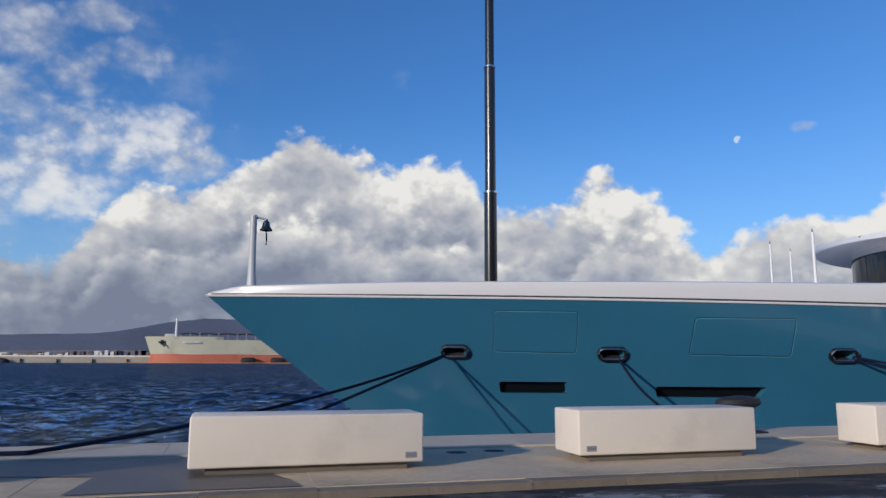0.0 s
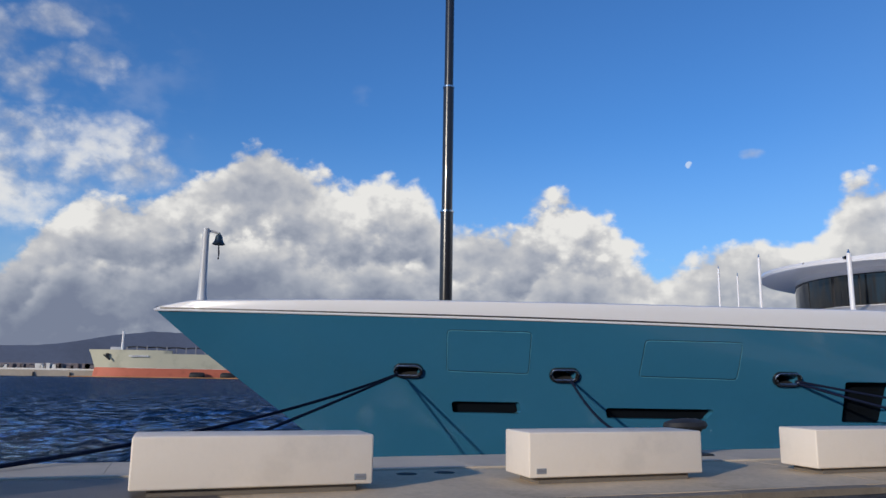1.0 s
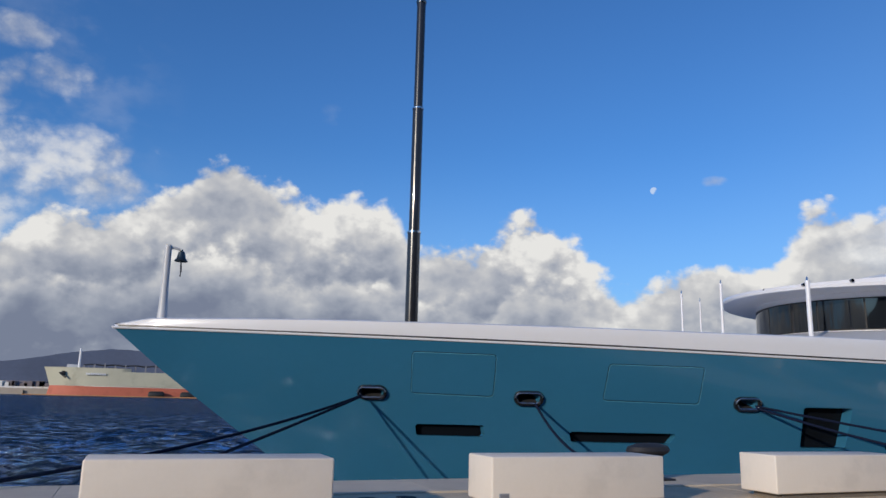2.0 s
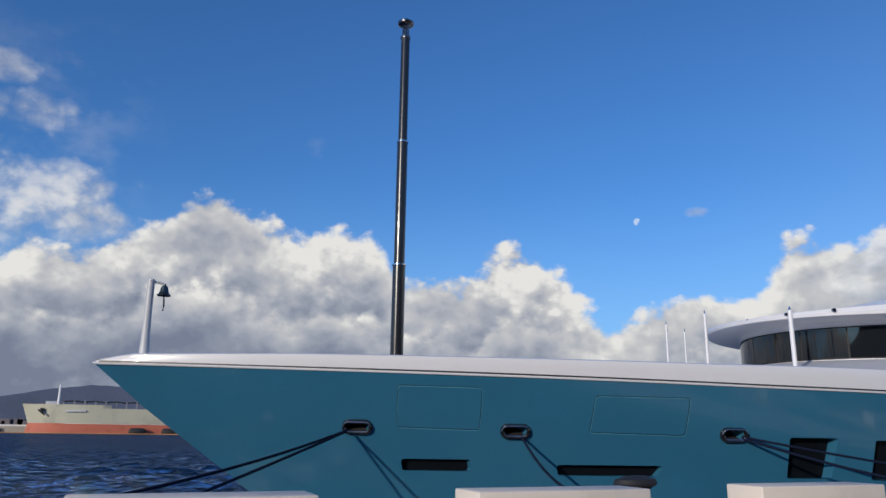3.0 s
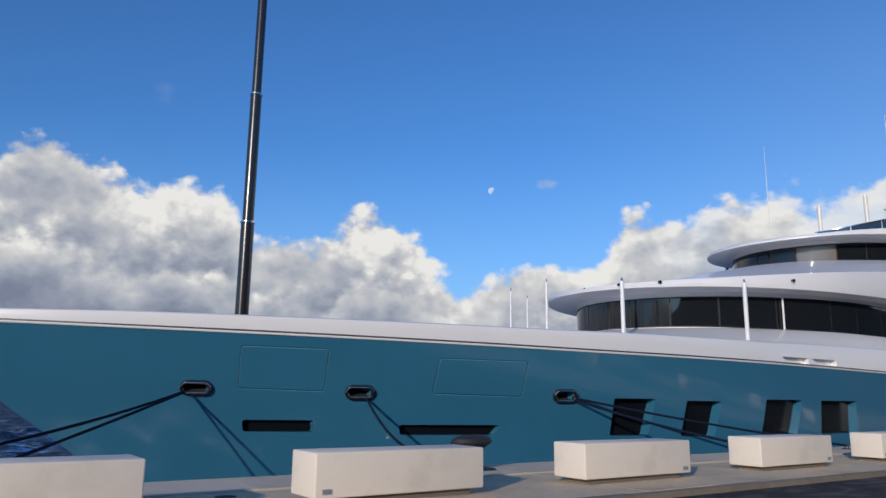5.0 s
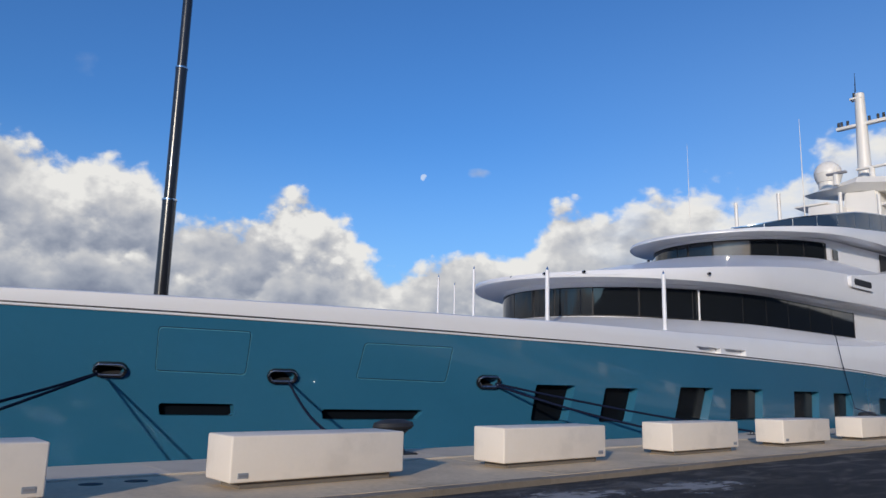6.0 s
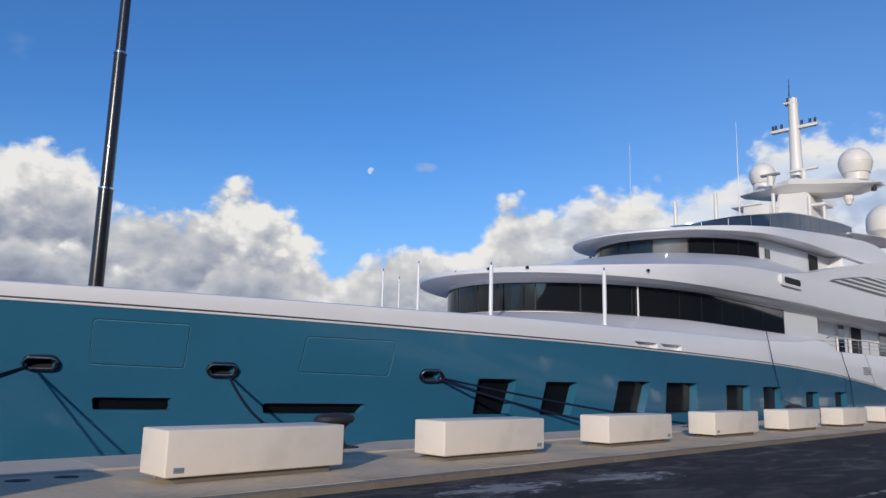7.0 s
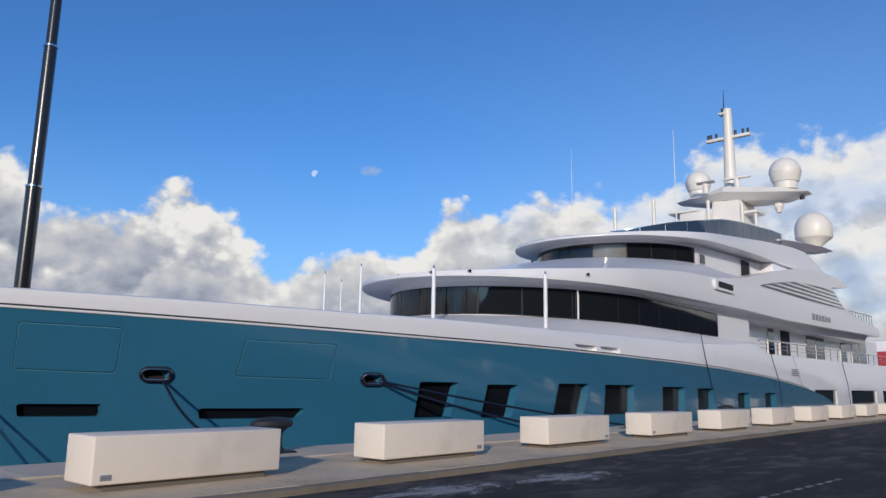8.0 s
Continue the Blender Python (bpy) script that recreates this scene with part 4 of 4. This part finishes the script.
for (x0, x1, y0, y1, z0), (x2, x3, y2, y3, z1) in (((47.6, 52.0, 9.3, 12.2, 9.6), (48.4, 51.2, 9.75, 11.75, 14.8)),):
    A = [bm.verts.new(p) for p in ((x0, y0, z0), (x1, y0, z0), (x1, y1, z0), (x0, y1, z0))]
    B = [bm.verts.new(p) for p in ((x2, y2, z1), (x3, y2, z1), (x3, y3, z1), (x2, y3, z1))]
    for k in range(4):
        bm.faces.new((A[k], A[(k + 1) % 4], B[(k + 1) % 4], B[k]))
    bm.faces.new(A[::-1])
    bm.faces.new(B)
    bmesh.ops.bevel(bm, geom=list(bm.edges), offset=0.15, segments=3, affect="EDGES")
rm = part("radar_mast", bm, CREAM, yacht, "warm white radar mast pedestal")
# the athwartships wing: thick at the root, thin at its tips
bm = bmesh.new()
secs = [(5.5, 49.2, 50.4, 14.45, 14.60), (7.0, 48.4, 51.0, 14.15, 14.95), (8.9, 48.0, 51.4, 14.25, 15.22), (10.75, 47.6, 51.8, 14.5, 15.45), (12.4, 48.0, 51.4, 14.55, 15.25), (13.6, 48.4, 51.0, 14.75, 15.2), (14.7, 49.0, 50.4, 14.95, 15.08)]
rows = [[bm.verts.new((x, y, z)) for x, z in ((a, (z0 + z1) / 2), (a + 0.5, z1), (b - 0.5, z1), (b, (z0 + z1) / 2), (b - 0.6, z0), (a + 0.6, z0))] for y, a, b, z0, z1 in secs]
for A, B in zip(rows, rows[1:]):
    for k in range(6):
        bm.faces.new((A[k], A[(k + 1) % 6], B[(k + 1) % 6], B[k]))
bm.faces.new(rows[0])
bm.faces.new(rows[-1][::-1])
part("mast_wing", bm, CREAM, rm, "white athwartships antenna wing", angle=25)
bm = bmesh.new()
tube(bm, ((MX, MY, 15.2), (MX, MY - 0.02, 18.5), (MX, MY - 0.05, 21.7)), [0.46, 0.38, 0.30], 14)
col = part("mast_column", bm, CREAM, rm, "tapering white mast column")
part("mast_arm", box(bmesh.new(), 49.3, 49.7, 9.15, 12.35, 19.35, 19.58, 0.05), CREAM, rm, "white crosstree")
for y in (9.3, 9.65, 10.2, 11.6, 12.0, 12.2):
    part("arm_lamp", tube(bmesh.new(), ((49.5, y, 19.56), (49.5, y, 19.95)), 0.09, 8), RUBBER, rm)
part("mast_arm", box(bmesh.new(), 49.2, 49.8, 10.5, 11.3, 21.3, 21.45, 0.04), CREAM, rm)
part("arm_lamp", tube(bmesh.new(), ((49.5, 11.05, 21.45), (49.5, 11.05, 21.85)), 0.10, 8), RUBBER, rm)
part("mast_whip", tube(bmesh.new(), ((49.5, 10.95, 21.9), (49.5, 10.9, 23.3)), [0.045, 0.015], 6), RUBBER, rm)
part("radar_scanner", box(bmesh.new(), 48.3, 48.6, 9.0, 10.9, 15.95, 16.1, 0.04), CREAM, rm, "white radar scanner bar")
part("radar_scanner", box(bmesh.new(), 47.4, 47.7, 11.2, 12.5, 15.72, 15.88, 0.04), TEXTGREY, rm, "grey radar scanner bar")
part("scanner_base", tube(bmesh.new(), ((48.45, 9.95, 15.3), (48.45, 9.95, 16.0)), 0.18, 10), CREAM, rm)
part("scanner_base", tube(bmesh.new(), ((47.6, 11.9, 15.0), (47.6, 11.9, 15.75)), 0.2, 10), CREAM, rm)
for x0, x1, y0, y1, z0, z1 in ((46.6, 48.6, 12.2, 14.4, 13.6, 13.75), (46.4, 48.2, 11.6, 13.4, 12.6, 13.5), (48.6, 50.2, 8.7, 9.9, 13.4, 13.6)):
    part("mast_shelf", box(bmesh.new(), x0, x1, y0, y1, z0, z1, 0.06), CREAM, rm, "white equipment shelf")
part("mast_camera", lathe(bmesh.new(), [(0.0, 13.95), (0.28, 14.0), (0.32, 13.75), (0.2, 13.55), (0.2, 13.4), (0.0, 13.3)], (49.6, 7.55, 0), 16), CREAM, rm)
part("floodlight", lathe(bmesh.new(), [(0.0, 14.4), (0.15, 14.35), (0.17, 14.1), (0, 14.05)], (49.6, 6.0, 0), 12), RUBBER, rm)


def radome(x, y, z, r, foot):
    prof = [(0.0, z + r)] + [(r * math.sin(a), z + r * math.cos(a)) for a in [radians(10 * k) for k in range(1, 12)]]
    prof += [(r * 0.82, z - r * 0.68), (r * 0.74, z - r * 0.72), (r * 0.70, foot)]
    d = part("radome", lathe(bmesh.new(), prof, (x, y, 0), 36), CREAM, yacht, "round warm white satellite radome", angle=25)
    part("radome_seam", lathe(bmesh.new(), [(r * 0.99, z - 0.05), (r * 1.012, z - 0.03), (r * 1.012, z + 0.01), (r * 0.99, z + 0.03)], (x, y, 0), 36), CREAM, d)


radome(49.5, 13.15, 16.4, 0.92, 15.1)
radome(49.6, 7.0, 16.15, 1.05, 14.9)
# big after radome with a straight-sided lower half on a side wing
r = 1.34
prof = [(0, 14.72)] + [(r * math.sin(radians(9 * k)), 13.35 + 1.37 * math.cos(radians(9 * k))) for k in range(1, 11)] + [(r, 12.75), (r * 0.97, 12.65), (r * 0.45, 12.1), (r * 0.34, 11.9), (r * 0.34, 11.5)]
part("radome", lathe(bmesh.new(), prof, (57, 7.3, 0), 36), CREAM, yacht, "large warm white satellite radome", angle=25)
bm = bmesh.new()
secs = [(46.0, 6.5, 9.5, 10.6, 10.9), (51.0, 6.2, 9.0, 11.0, 11.4), (55.0, 6.2, 8.6, 11.4, 11.75), (58.2, 6.3, 8.2, 11.65, 11.8)]
rows = [[bm.verts.new(p) for p in ((x, y0, (z0 + z1) / 2), (x, y0 + 0.5, z1), (x, y1, z1), (x, y1, z0), (x, y0 + 0.5, z0))] for x, y0, y1, z0, z1 in secs]
for A, B in zip(rows, rows[1:]):
    for k in range(5):
        bm.faces.new((A[k], A[(k + 1) % 5], B[(k + 1) % 5], B[k]))
bm.faces.new(rows[0])
bm.faces.new(rows[-1][::-1])
part("after_wing", bm, CREAM, yacht, "white wing under the big radome", angle=25)
part("after_casing", box(bmesh.new(), 47.5, 59, 8.2, 13.4, 8.0, 11.6, 0.4, 3), WHITE, yacht, "white after casing")

# ---- mooring lines and bollards ----
def bollard(x, y):
    b = thing("mooring_bollard", "black iron mushroom bollard on the quay coping", "bollard", (x, y, 0), "quay bollards")
    part("base_plate", box(bmesh.new(), x - 0.34, x + 0.34, y - 0.26, y + 0.26, 0.0, 0.06, 0.02), RUBBER, b)
    part("post", lathe(bmesh.new(), [(0.24, 0.05), (0.19, 0.12), (0.17, 0.25), (0.19, 0.36), (0.26, 0.42)], (x, y, 0), 24), RUBBER, b)
    cap = bmesh.new()
    lathe(cap, [(0.20, 0.40), (0.33, 0.43), (0.37, 0.48), (0.34, 0.54), (0.2, 0.585), (0, 0.60)], n=24)
    for v in cap.verts:
        v.co = Vector((x + v.co.x * 1.05, y + v.co.y * 0.7, v.co.z + 0.03 * v.co.x))
    part("cap", cap, RUBBER, b)


for x in (-10.5, 3.95, 23.9):
    bollard(x, 2.40)


def rope(a, b, sag, r=0.028, tail=(), label="dark navy mooring line from hawse to quay"):
    a, b = Vector(a), Vector(b)
    pts = []
    for k in range(25):
        t = k / 24
        p = a.lerp(b, t)
        p.z -= sag * 4 * t * (1 - t)
        pts.append(p)
    ob = part("mooring_line", tube(bmesh.new(), pts + list(tail), r, 8), ROPE)
    return tagged(ob, label, "rope", "mooring lines")


def mooring_ring(x, y, z):
    g = thing("mooring_ring", "dark iron mooring ring on the quay coping", "mooring ring", (x, y, 0.03), "quay rings")
    part("plate", box(bmesh.new(), x - 0.12, x + 0.12, y - 0.09, y + 0.09, 0.03, 0.045, 0.005, 1), RUBBER, g)
    part("ring", tube(bmesh.new(), [(x + 0.09 * math.cos(k * math.pi / 8), y, z + 0.06 * math.sin(k * math.pi / 8)) for k in range(17)], 0.015, 8), RUBBER, g)


for x, y, z in ((-3.5, 2.9, 0.07), (13.0, 2.4, 0.07), (16.0, 2.4, 0.07)):
    mooring_ring(x, y, z)

h1, h2, h3 = [on_hull(x, z, 0.07) for x, z in HAWSES]
rope(h1 + Vector((-0.25, 0, -0.06)), (-6.0, 2.0, 0.06), 0.20, tail=[(-6.6, 1.98, 0.06), (-8.4, 2.05, 0.06), (-9.6, 2.2, 0.10), (-10.4, 2.4, 0.22)])
rope(h1 + Vector((-0.25, 0, -0.08)), (-3.5, 3.0, 0.05), 0.02)
rope(h2 + Vector((0.16, 0, -0.1)), (3.60, 2.45, 0.30), 0.45)
rope(h3 + Vector((0.2, 0, -0.02)), (16.0, 2.4, 0.12), 0.06)
rope(h3 + Vector((0.2, 0, -0.06)), (13.0, 2.4, 0.06), 0.10)
for pts, r in (([(27.3, 5.0, 3.62), (27.68, 4.74, 3.46), (28.1, 4.72, 2.32), (28.48, 4.70, 1.42), (28.85, 4.66, 0.60), (28.4, 3.6, 0.36), (24.2, 2.45, 0.40)], 0.017), ([(36.6, 4.74, 3.35), (36.99, 4.72, 2.62), (37.7, 4.70, 1.64), (37.72, 4.6, 0.2)], 0.02), ([(51.1, 4.72, 3.1), (52.15, 4.7, 1.63), (52.1, 4.6, 0.2)], 0.022)):
    tagged(part("mooring_line", tube(bmesh.new(), pts, r, 8), ROPE), "dark line hanging down the yacht's side", "rope", "hanging lines")
tagged(part("mooring_line", tube(bmesh.new(), [(40.5, 4.72, 3.0), (41.3, 4.72, 2.2), (41.9, 4.7, 1.4)], 0.02, 8), GREYPAINT), "grey line hanging down the yacht's side", "rope", "hanging lines")

# ---- concrete blocks along the quay ----
BLOCK_L, BLOCK_W, BLOCK_H = 2.35, 0.65, 0.50


def block_mesh():
    bm = bmesh.new()
    box(bm, 0, BLOCK_L, 0, BLOCK_W, 0.08, 0.58, 0.022, 3)
    return mesh_from(bm, "block_body", BLOCK)


BODY = block_mesh()
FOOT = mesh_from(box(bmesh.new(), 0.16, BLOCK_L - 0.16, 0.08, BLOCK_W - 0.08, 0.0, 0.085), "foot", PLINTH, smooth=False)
SIGN = mesh_from(box(bmesh.new(), 0, 0.125, -0.006, 0.004, 0.125, 0.185, 0.004, 1), "plate", PLATE, smooth=False)
BAR = mesh_from(box(bmesh.new(), 0.015, 0.11, -0.009, -0.004, 0.142, 0.168), "bar", TEXTGREY, smooth=False)
for i, x in enumerate([-16.6, -12.45, -8.3, -4.145, 0.0, 4.163, 8.45, 12.75, 17.0, 21.3, 25.6, 29.9, 34.2, 38.5, 42.8, 47.1]):
    b = thing("concrete_block", "long white-painted concrete barrier block on a low plinth", "barrier block", (x, 0, 0), "row of quay blocks")
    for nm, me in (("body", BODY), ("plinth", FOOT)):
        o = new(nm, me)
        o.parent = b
    px = 0.09 if x in (0.0, 12.75, 34.2) else BLOCK_L - 0.20
    o = new("plate", SIGN)
    o.parent = b
    o.location = (px, 0, 0)
    tagged(o, "small grey plate")
    q = new("plate_bar", BAR)
    q.parent = o

# ---- road markings, patches ----
bm = bmesh.new()
for k in range(9):
    x = 5.1 + 0.38 * k
    box(bm, x, x + 0.24, -4.78 - 0.024 * k, -4.72 - 0.024 * k, -0.072, -0.066)
tagged(part("road_marking", bm, PAINT, smooth=False), "worn white dashed line on the asphalt", "road marking", kind="structure")
for cx, cy in ((3.35, -1.9), (-0.45, -1.75), (5.6, -2.2), (1.6, -2.5)):
    bm = bmesh.new()
    vs = [bm.verts.new((1.15 * math.cos(2 * math.pi * k / 28), 0.55 * math.sin(2 * math.pi * k / 28), 0.004)) for k in range(28)]
    bm.faces.new(vs)
    scuff = part("road_marking", bm, FADED, smooth=False)
    scuff.location = (cx, cy, -0.07)
    tagged(scuff, "faded scuffed patch of white paint on the asphalt", "road marking", kind="structure")

# a flat sheet of darker concrete colour laid just over the slabs
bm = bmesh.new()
dark_outline = [bm.verts.new((x, y, 0.012)) for x, y in ((-14, 0.75), (-9, 0.62), (-6.2, 0.55), (-5.0, 0.25), (-5.1, -0.75), (-3.12, -0.78), (-3.2, -0.35), (-3.35, 0.02), (-3.1, 0.6), (-2.4, 1.0), (-2.2, 1.5), (-6, 1.57), (-14, 1.57))]
bm.faces.new(dark_outline)
tagged(part("damp_patch", bm, DARK_PAVE, smooth=False), "dark patch spread over the concrete pavement", "stain", kind="structure")

# ---- far shore, tanker, breakwater ----
def ridge(name, y, pts, mat, label):
    bm = bmesh.new()
    A, B, C = [], [], []
    far = 1 if y > 0 else -1
    for k in range(241):
        x = pts[0][0] + (pts[-1][0] - pts[0][0]) * k / 240
        h = smooth_table(pts, x, abs(pts[-1][0] - pts[0][0]) / 60) * (1 + 0.05 * noise.noise((x * 0.004, y, 0)) + 0.03 * noise.noise((x * 0.02, y, 3)))
        A.append(bm.verts.new((x, y, SEA - 1)))
        B.append(bm.verts.new((x, y + far * h * 1.5, h)))
        C.append(bm.verts.new((x, y + far * h * 4, SEA - 1)))
    for k in range(240):
        bm.faces.new((A[k], A[k + 1], B[k + 1], B[k]))
        bm.faces.new((B[k], B[k + 1], C[k + 1], C[k]))
    return tagged(part(name, bm, mat), label, "backdrop", kind="structure")


ridge("backdrop", 3300, [(-3000, 60), (-1600, 80), (-1000, 95), (-820, 108), (-600, 105), (-480, 118), (-330, 155), (-180, 186), (-60, 196), (60, 180), (300, 150), (900, 130), (3000, 80)], HILL, "hills across the bay, haze put into their blue-grey colour")
ridge("backdrop", 1500, [(-1500, 8), (-500, 14), (-300, 17), (-120, 19), (40, 15), (400, 12), (900, 6)], TOWN, "low far shore with pale buildings")
# out of view: added so that glass and hull reflect a dark mass
ridge("backdrop", -190, [(-700, 40), (-420, 60), (-200, 78), (0, 92), (150, 105), (300, 100), (480, 96), (800, 88), (1000, 50), (1200, 12), (1500, 6)], REAR_HILL, "unseen dark hillside added behind the quay to darken reflections")
random.seed(5)
for k in range(60):
    x = -420 + 8.0 * k + random.uniform(-3, 3)
    h = random.uniform(3, 8)
    base = 6 + 5 * math.exp(-((x + 120) / 150) ** 2)
    w = random.uniform(4, 14)
    ob = part("far_building", box(bmesh.new(), x, x + w, 1488, 1560, -2, base + h), CREAM if random.random() < 0.35 else TOWN, smooth=False)
    tagged(ob, "tiny pale house on the far shore", "house", "far shore houses")

bm = bmesh.new()
box(bm, -420, 140, 522, 532, -3, 2.6, 0.3, 1)
wall = tagged(part("breakwater", bm, MOLE), "long pale stone breakwater", "breakwater", kind="structure")
bm = bmesh.new()
for k in range(12):
    box(bm, -300 + 21.0 * k, -300 + 21.0 * k + 0.8, 520.9, 522.5, -2, 1.2)
part("fender_pile", bm, INSIDE, wall, "row of dark fender piles", smooth=False)
bm = bmesh.new()
box(bm, -420, -40, 524, 527, 2.6, 3.6)
part("parapet", bm, CREAM, wall, smooth=False)
bm = bmesh.new()
random.seed(8)
for k in range(60):
    x, y, s = random.uniform(-175, -138), random.uniform(508, 520), random.uniform(1.2, 3.0)
    vs = bmesh.ops.create_icosphere(bm, subdivisions=1, radius=s, matrix=Matrix.Translation((x, y, SEA + 0.4)))["verts"]
    for v in vs:
        v.co += Vector((random.uniform(-0.5, 0.5), random.uniform(-0.5, 0.5), random.uniform(-0.5, 0.5)))
tagged(part("rock_mound", bm, INSIDE, smooth=False), "dark heap of boulders at the breakwater", "rocks", kind="stuff")

tanker = thing("tanker_ship", "cream and red tanker moored at the breakwater", "ship", (-54, 500, SEA))


def ship_side(bm, z0, z1, rake0, rake1, length=190.0, beam=28.0):
    xs = [0, 2, 5, 9, 14, 20, 28, 40, length * 0.9, length]
    hs = [0.3, 2.5, 5, 7.6, 9.8, 11.6, 13, 14, 14, 12]
    rows = []
    for z, rk in ((z0, rake0), (z1, rake1)):
        rows.append([[bm.verts.new((-54 + x + rk * max(0, 1 - x / 30), 500 + 14 - sg * h * (1 if z > 4 else 0.95), SEA + z)) for x, h in zip(xs, hs)] for sg in (1, -1)])
    for sd in (0, 1):
        for k in range(len(xs) - 1):
            bm.faces.new((rows[0][sd][k], rows[0][sd][k + 1], rows[1][sd][k + 1], rows[1][sd][k]))
    for r_ in rows:
        for k in range(len(xs) - 1):
            bm.faces.new((r_[0][k], r_[0][k + 1], r_[1][k + 1], r_[1][k]))
    return bm


part("lower_hull", ship_side(bmesh.new(), -1.5, 6.0, -1.5, 0.0), SHIP_RED, tanker, "faded red lower hull")
part("upper_hull", ship_side(bmesh.new(), 6.0, 15.2, 0.0, -3.2), SHIP_GREY, tanker, "cream upper hull")
part("forecastle", ship_side(bmesh.new(), 15.2, 17.2, -3.2, -4.2, 46), SHIP_GREY, tanker)
part("boot_line", ship_side(bmesh.new(), 5.8, 6.15, 0.05, 0.08), CREAM, tanker)
part("anchor_pocket", box(bmesh.new(), -47.5, -45.5, 504.0, 506.5, 11.0, 13.5, 0.4), INSIDE, tanker)
part("anchor_chain", tube(bmesh.new(), [(-48.5, 504, 12.5), (-45.5, 503.5, 10.2), (-44.6, 503.4, 9.4)], 0.55, 6), INSIDE, tanker)
for k in range(9):
    part("name_bar", box(bmesh.new(), -33.5 + 1.3 * k, -32.6 + 1.3 * k, 500.6 - 0.35 * k * 0.3, 501.2, 11.4, 12.6), WHITE, tanker, "pale bar in place of lettering", smooth=False)
part("signal_mast", tube(bmesh.new(), [(-38.6, 512, 15), (-38.6, 512, 28)], [0.8, 0.6], 8), WHITE, tanker, "white foremast")
part("mast_yard", box(bmesh.new(), -45.5, -38.6, 511.6, 512.4, 15.5, 17.8, 0.2), GREYPAINT, tanker)
part("deck_pipes", tube(bmesh.new(), [(-36 + 4 * k, 510, 17.6 + (0.5 if k % 3 else 0)) for k in range(38)], 0.5, 6), INSIDE, tanker, "dark deck pipework")
for k in range(24):
    part("deck_stand", box(bmesh.new(), -36 + 6 * k, -35.2 + 6 * k, 508, 511, 14, 17.6 + (k * 7 % 5) * 0.35), TEXTGREY, tanker, smooth=False)
for x0 in (8.0, 27.0):
    f_ = part("yokohama_fender", lathe(bmesh.new(), [(0, -5), (1.5, -4.6), (2.2, -3.5), (2.2, 3.5), (1.5, 4.6), (0, 5)], n=16, axis=Matrix.Translation((x0, 497.6, SEA + 1.6)) @ Matrix.Rotation(radians(90), 4, "Y")), RUBBER)
    tagged(f_, "fat black floating ship fender beside the tanker", "fender", "ship fenders")
boom = part("floating_boom", tube(bmesh.new(), [(-66 + 6 * k, 493 + 1.2 * math.sin(k), SEA + 0.15) for k in range(20)], 0.45, 6), material("orange_boom", (0.55, 0.27, 0.10), 0.7))
tagged(boom, "faded orange floating boom round the tanker", "boom")
tug = thing("tug_boat", "small blue tug lying beside the tanker", "boat", (50, 492, SEA))
bm = bmesh.new()
rows = []
for z, fl in ((-1, 0.0), (4.5, 2.5)):
    rows.append([bm.verts.new((x - (fl if x < 41 else 0), 490 + y, SEA + z)) for x, y in ((40.5, 4), (44, 0.5), (62, 0), (62, 8), (44, 7.5))])
for k in range(5):
    bm.faces.new((rows[0][k], rows[0][(k + 1) % 5], rows[1][(k + 1) % 5], rows[1][k]))
bm.faces.new(rows[0][::-1])
bm.faces.new(rows[1])
part("hull", bm, SHIP_BLUE, tug, "bright blue tug hull", smooth=False)
part("wheelhouse", box(bmesh.new(), 46, 54, 491.5, 496.5, 3, 8, 0.4), WHITE, tug)

redship = thing("red_ship", "red-hulled vessel lying beyond the yacht's stern", "ship", (128, 17, SEA))
bm = slab([(122, -2), (134, -2), (134, 6.6), (129, 6.2), (126, 7.2), (122, 6.9)], 13, 24)
part("hull", bm, REDPAINT, redship, "red ship side", smooth=False)
part("deckhouse", box(bmesh.new(), 128, 133, 14, 22, 5.8, 9, 0.4), WHITE, redship)

# ---- kerb stones, coping stones and paving joints ----
n_cope = 48
CAP = mesh_from(box(bmesh.new(), 0.0012, 1.4988, 1.62, 3.02, -0.25, 0.03, 0.004, 1), "coping_stone", COPE, smooth=False)
for k in range(n_cope):
    o = new("coping_stone", CAP)
    o.parent = quay_wall
    o.location = (-18 + 1.5 * k, 0, 0)
bm = bmesh.new()
box(bm, -900, -18, 1.62, 3.02, -0.25, 0.03)
box(bm, -18 + 1.5 * n_cope, 900, 1.62, 3.02, -0.25, 0.03)
part("coping_run", bm, COPE, quay_wall, smooth=False)
KS = mesh_from(box(bmesh.new(), 0.001, 0.999, -1.04, -0.84, -0.25, 0.002, 0.004, 1), "kerb_stone", KERB, smooth=False)
for k in range(70):
    o = new("kerb_stone", KS)
    o.parent = kerb
    o.location = (-18 + 1.0 * k, 0.004 * math.sin(k * 2.7), 0.004 * math.sin(k * 1.9))
SLAB = mesh_from(box(bmesh.new(), 0.0015, 2.4985, -0.827, 1.607, -0.1, 0.005), "paving_slab", PAVE, smooth=False)
for k in range(30):
    o = new("paving_slab", SLAB)
    o.parent = pavement
    o.location = (-18 + 2.5 * k, 0, 0.002 * math.sin(k * 2.3))
for x, y in ((-1.05, 1.25), (-0.55, 1.28)):
    ob = part("drain_cover", lathe(bmesh.new(), [(0.13, 0.002), (0.13, 0.009), (0.10, 0.010), (0, 0.009)], (x, y, 0), 20), INSIDE)
    tagged(ob, "small dark iron cover in the pavement", "drain cover", "pavement covers")
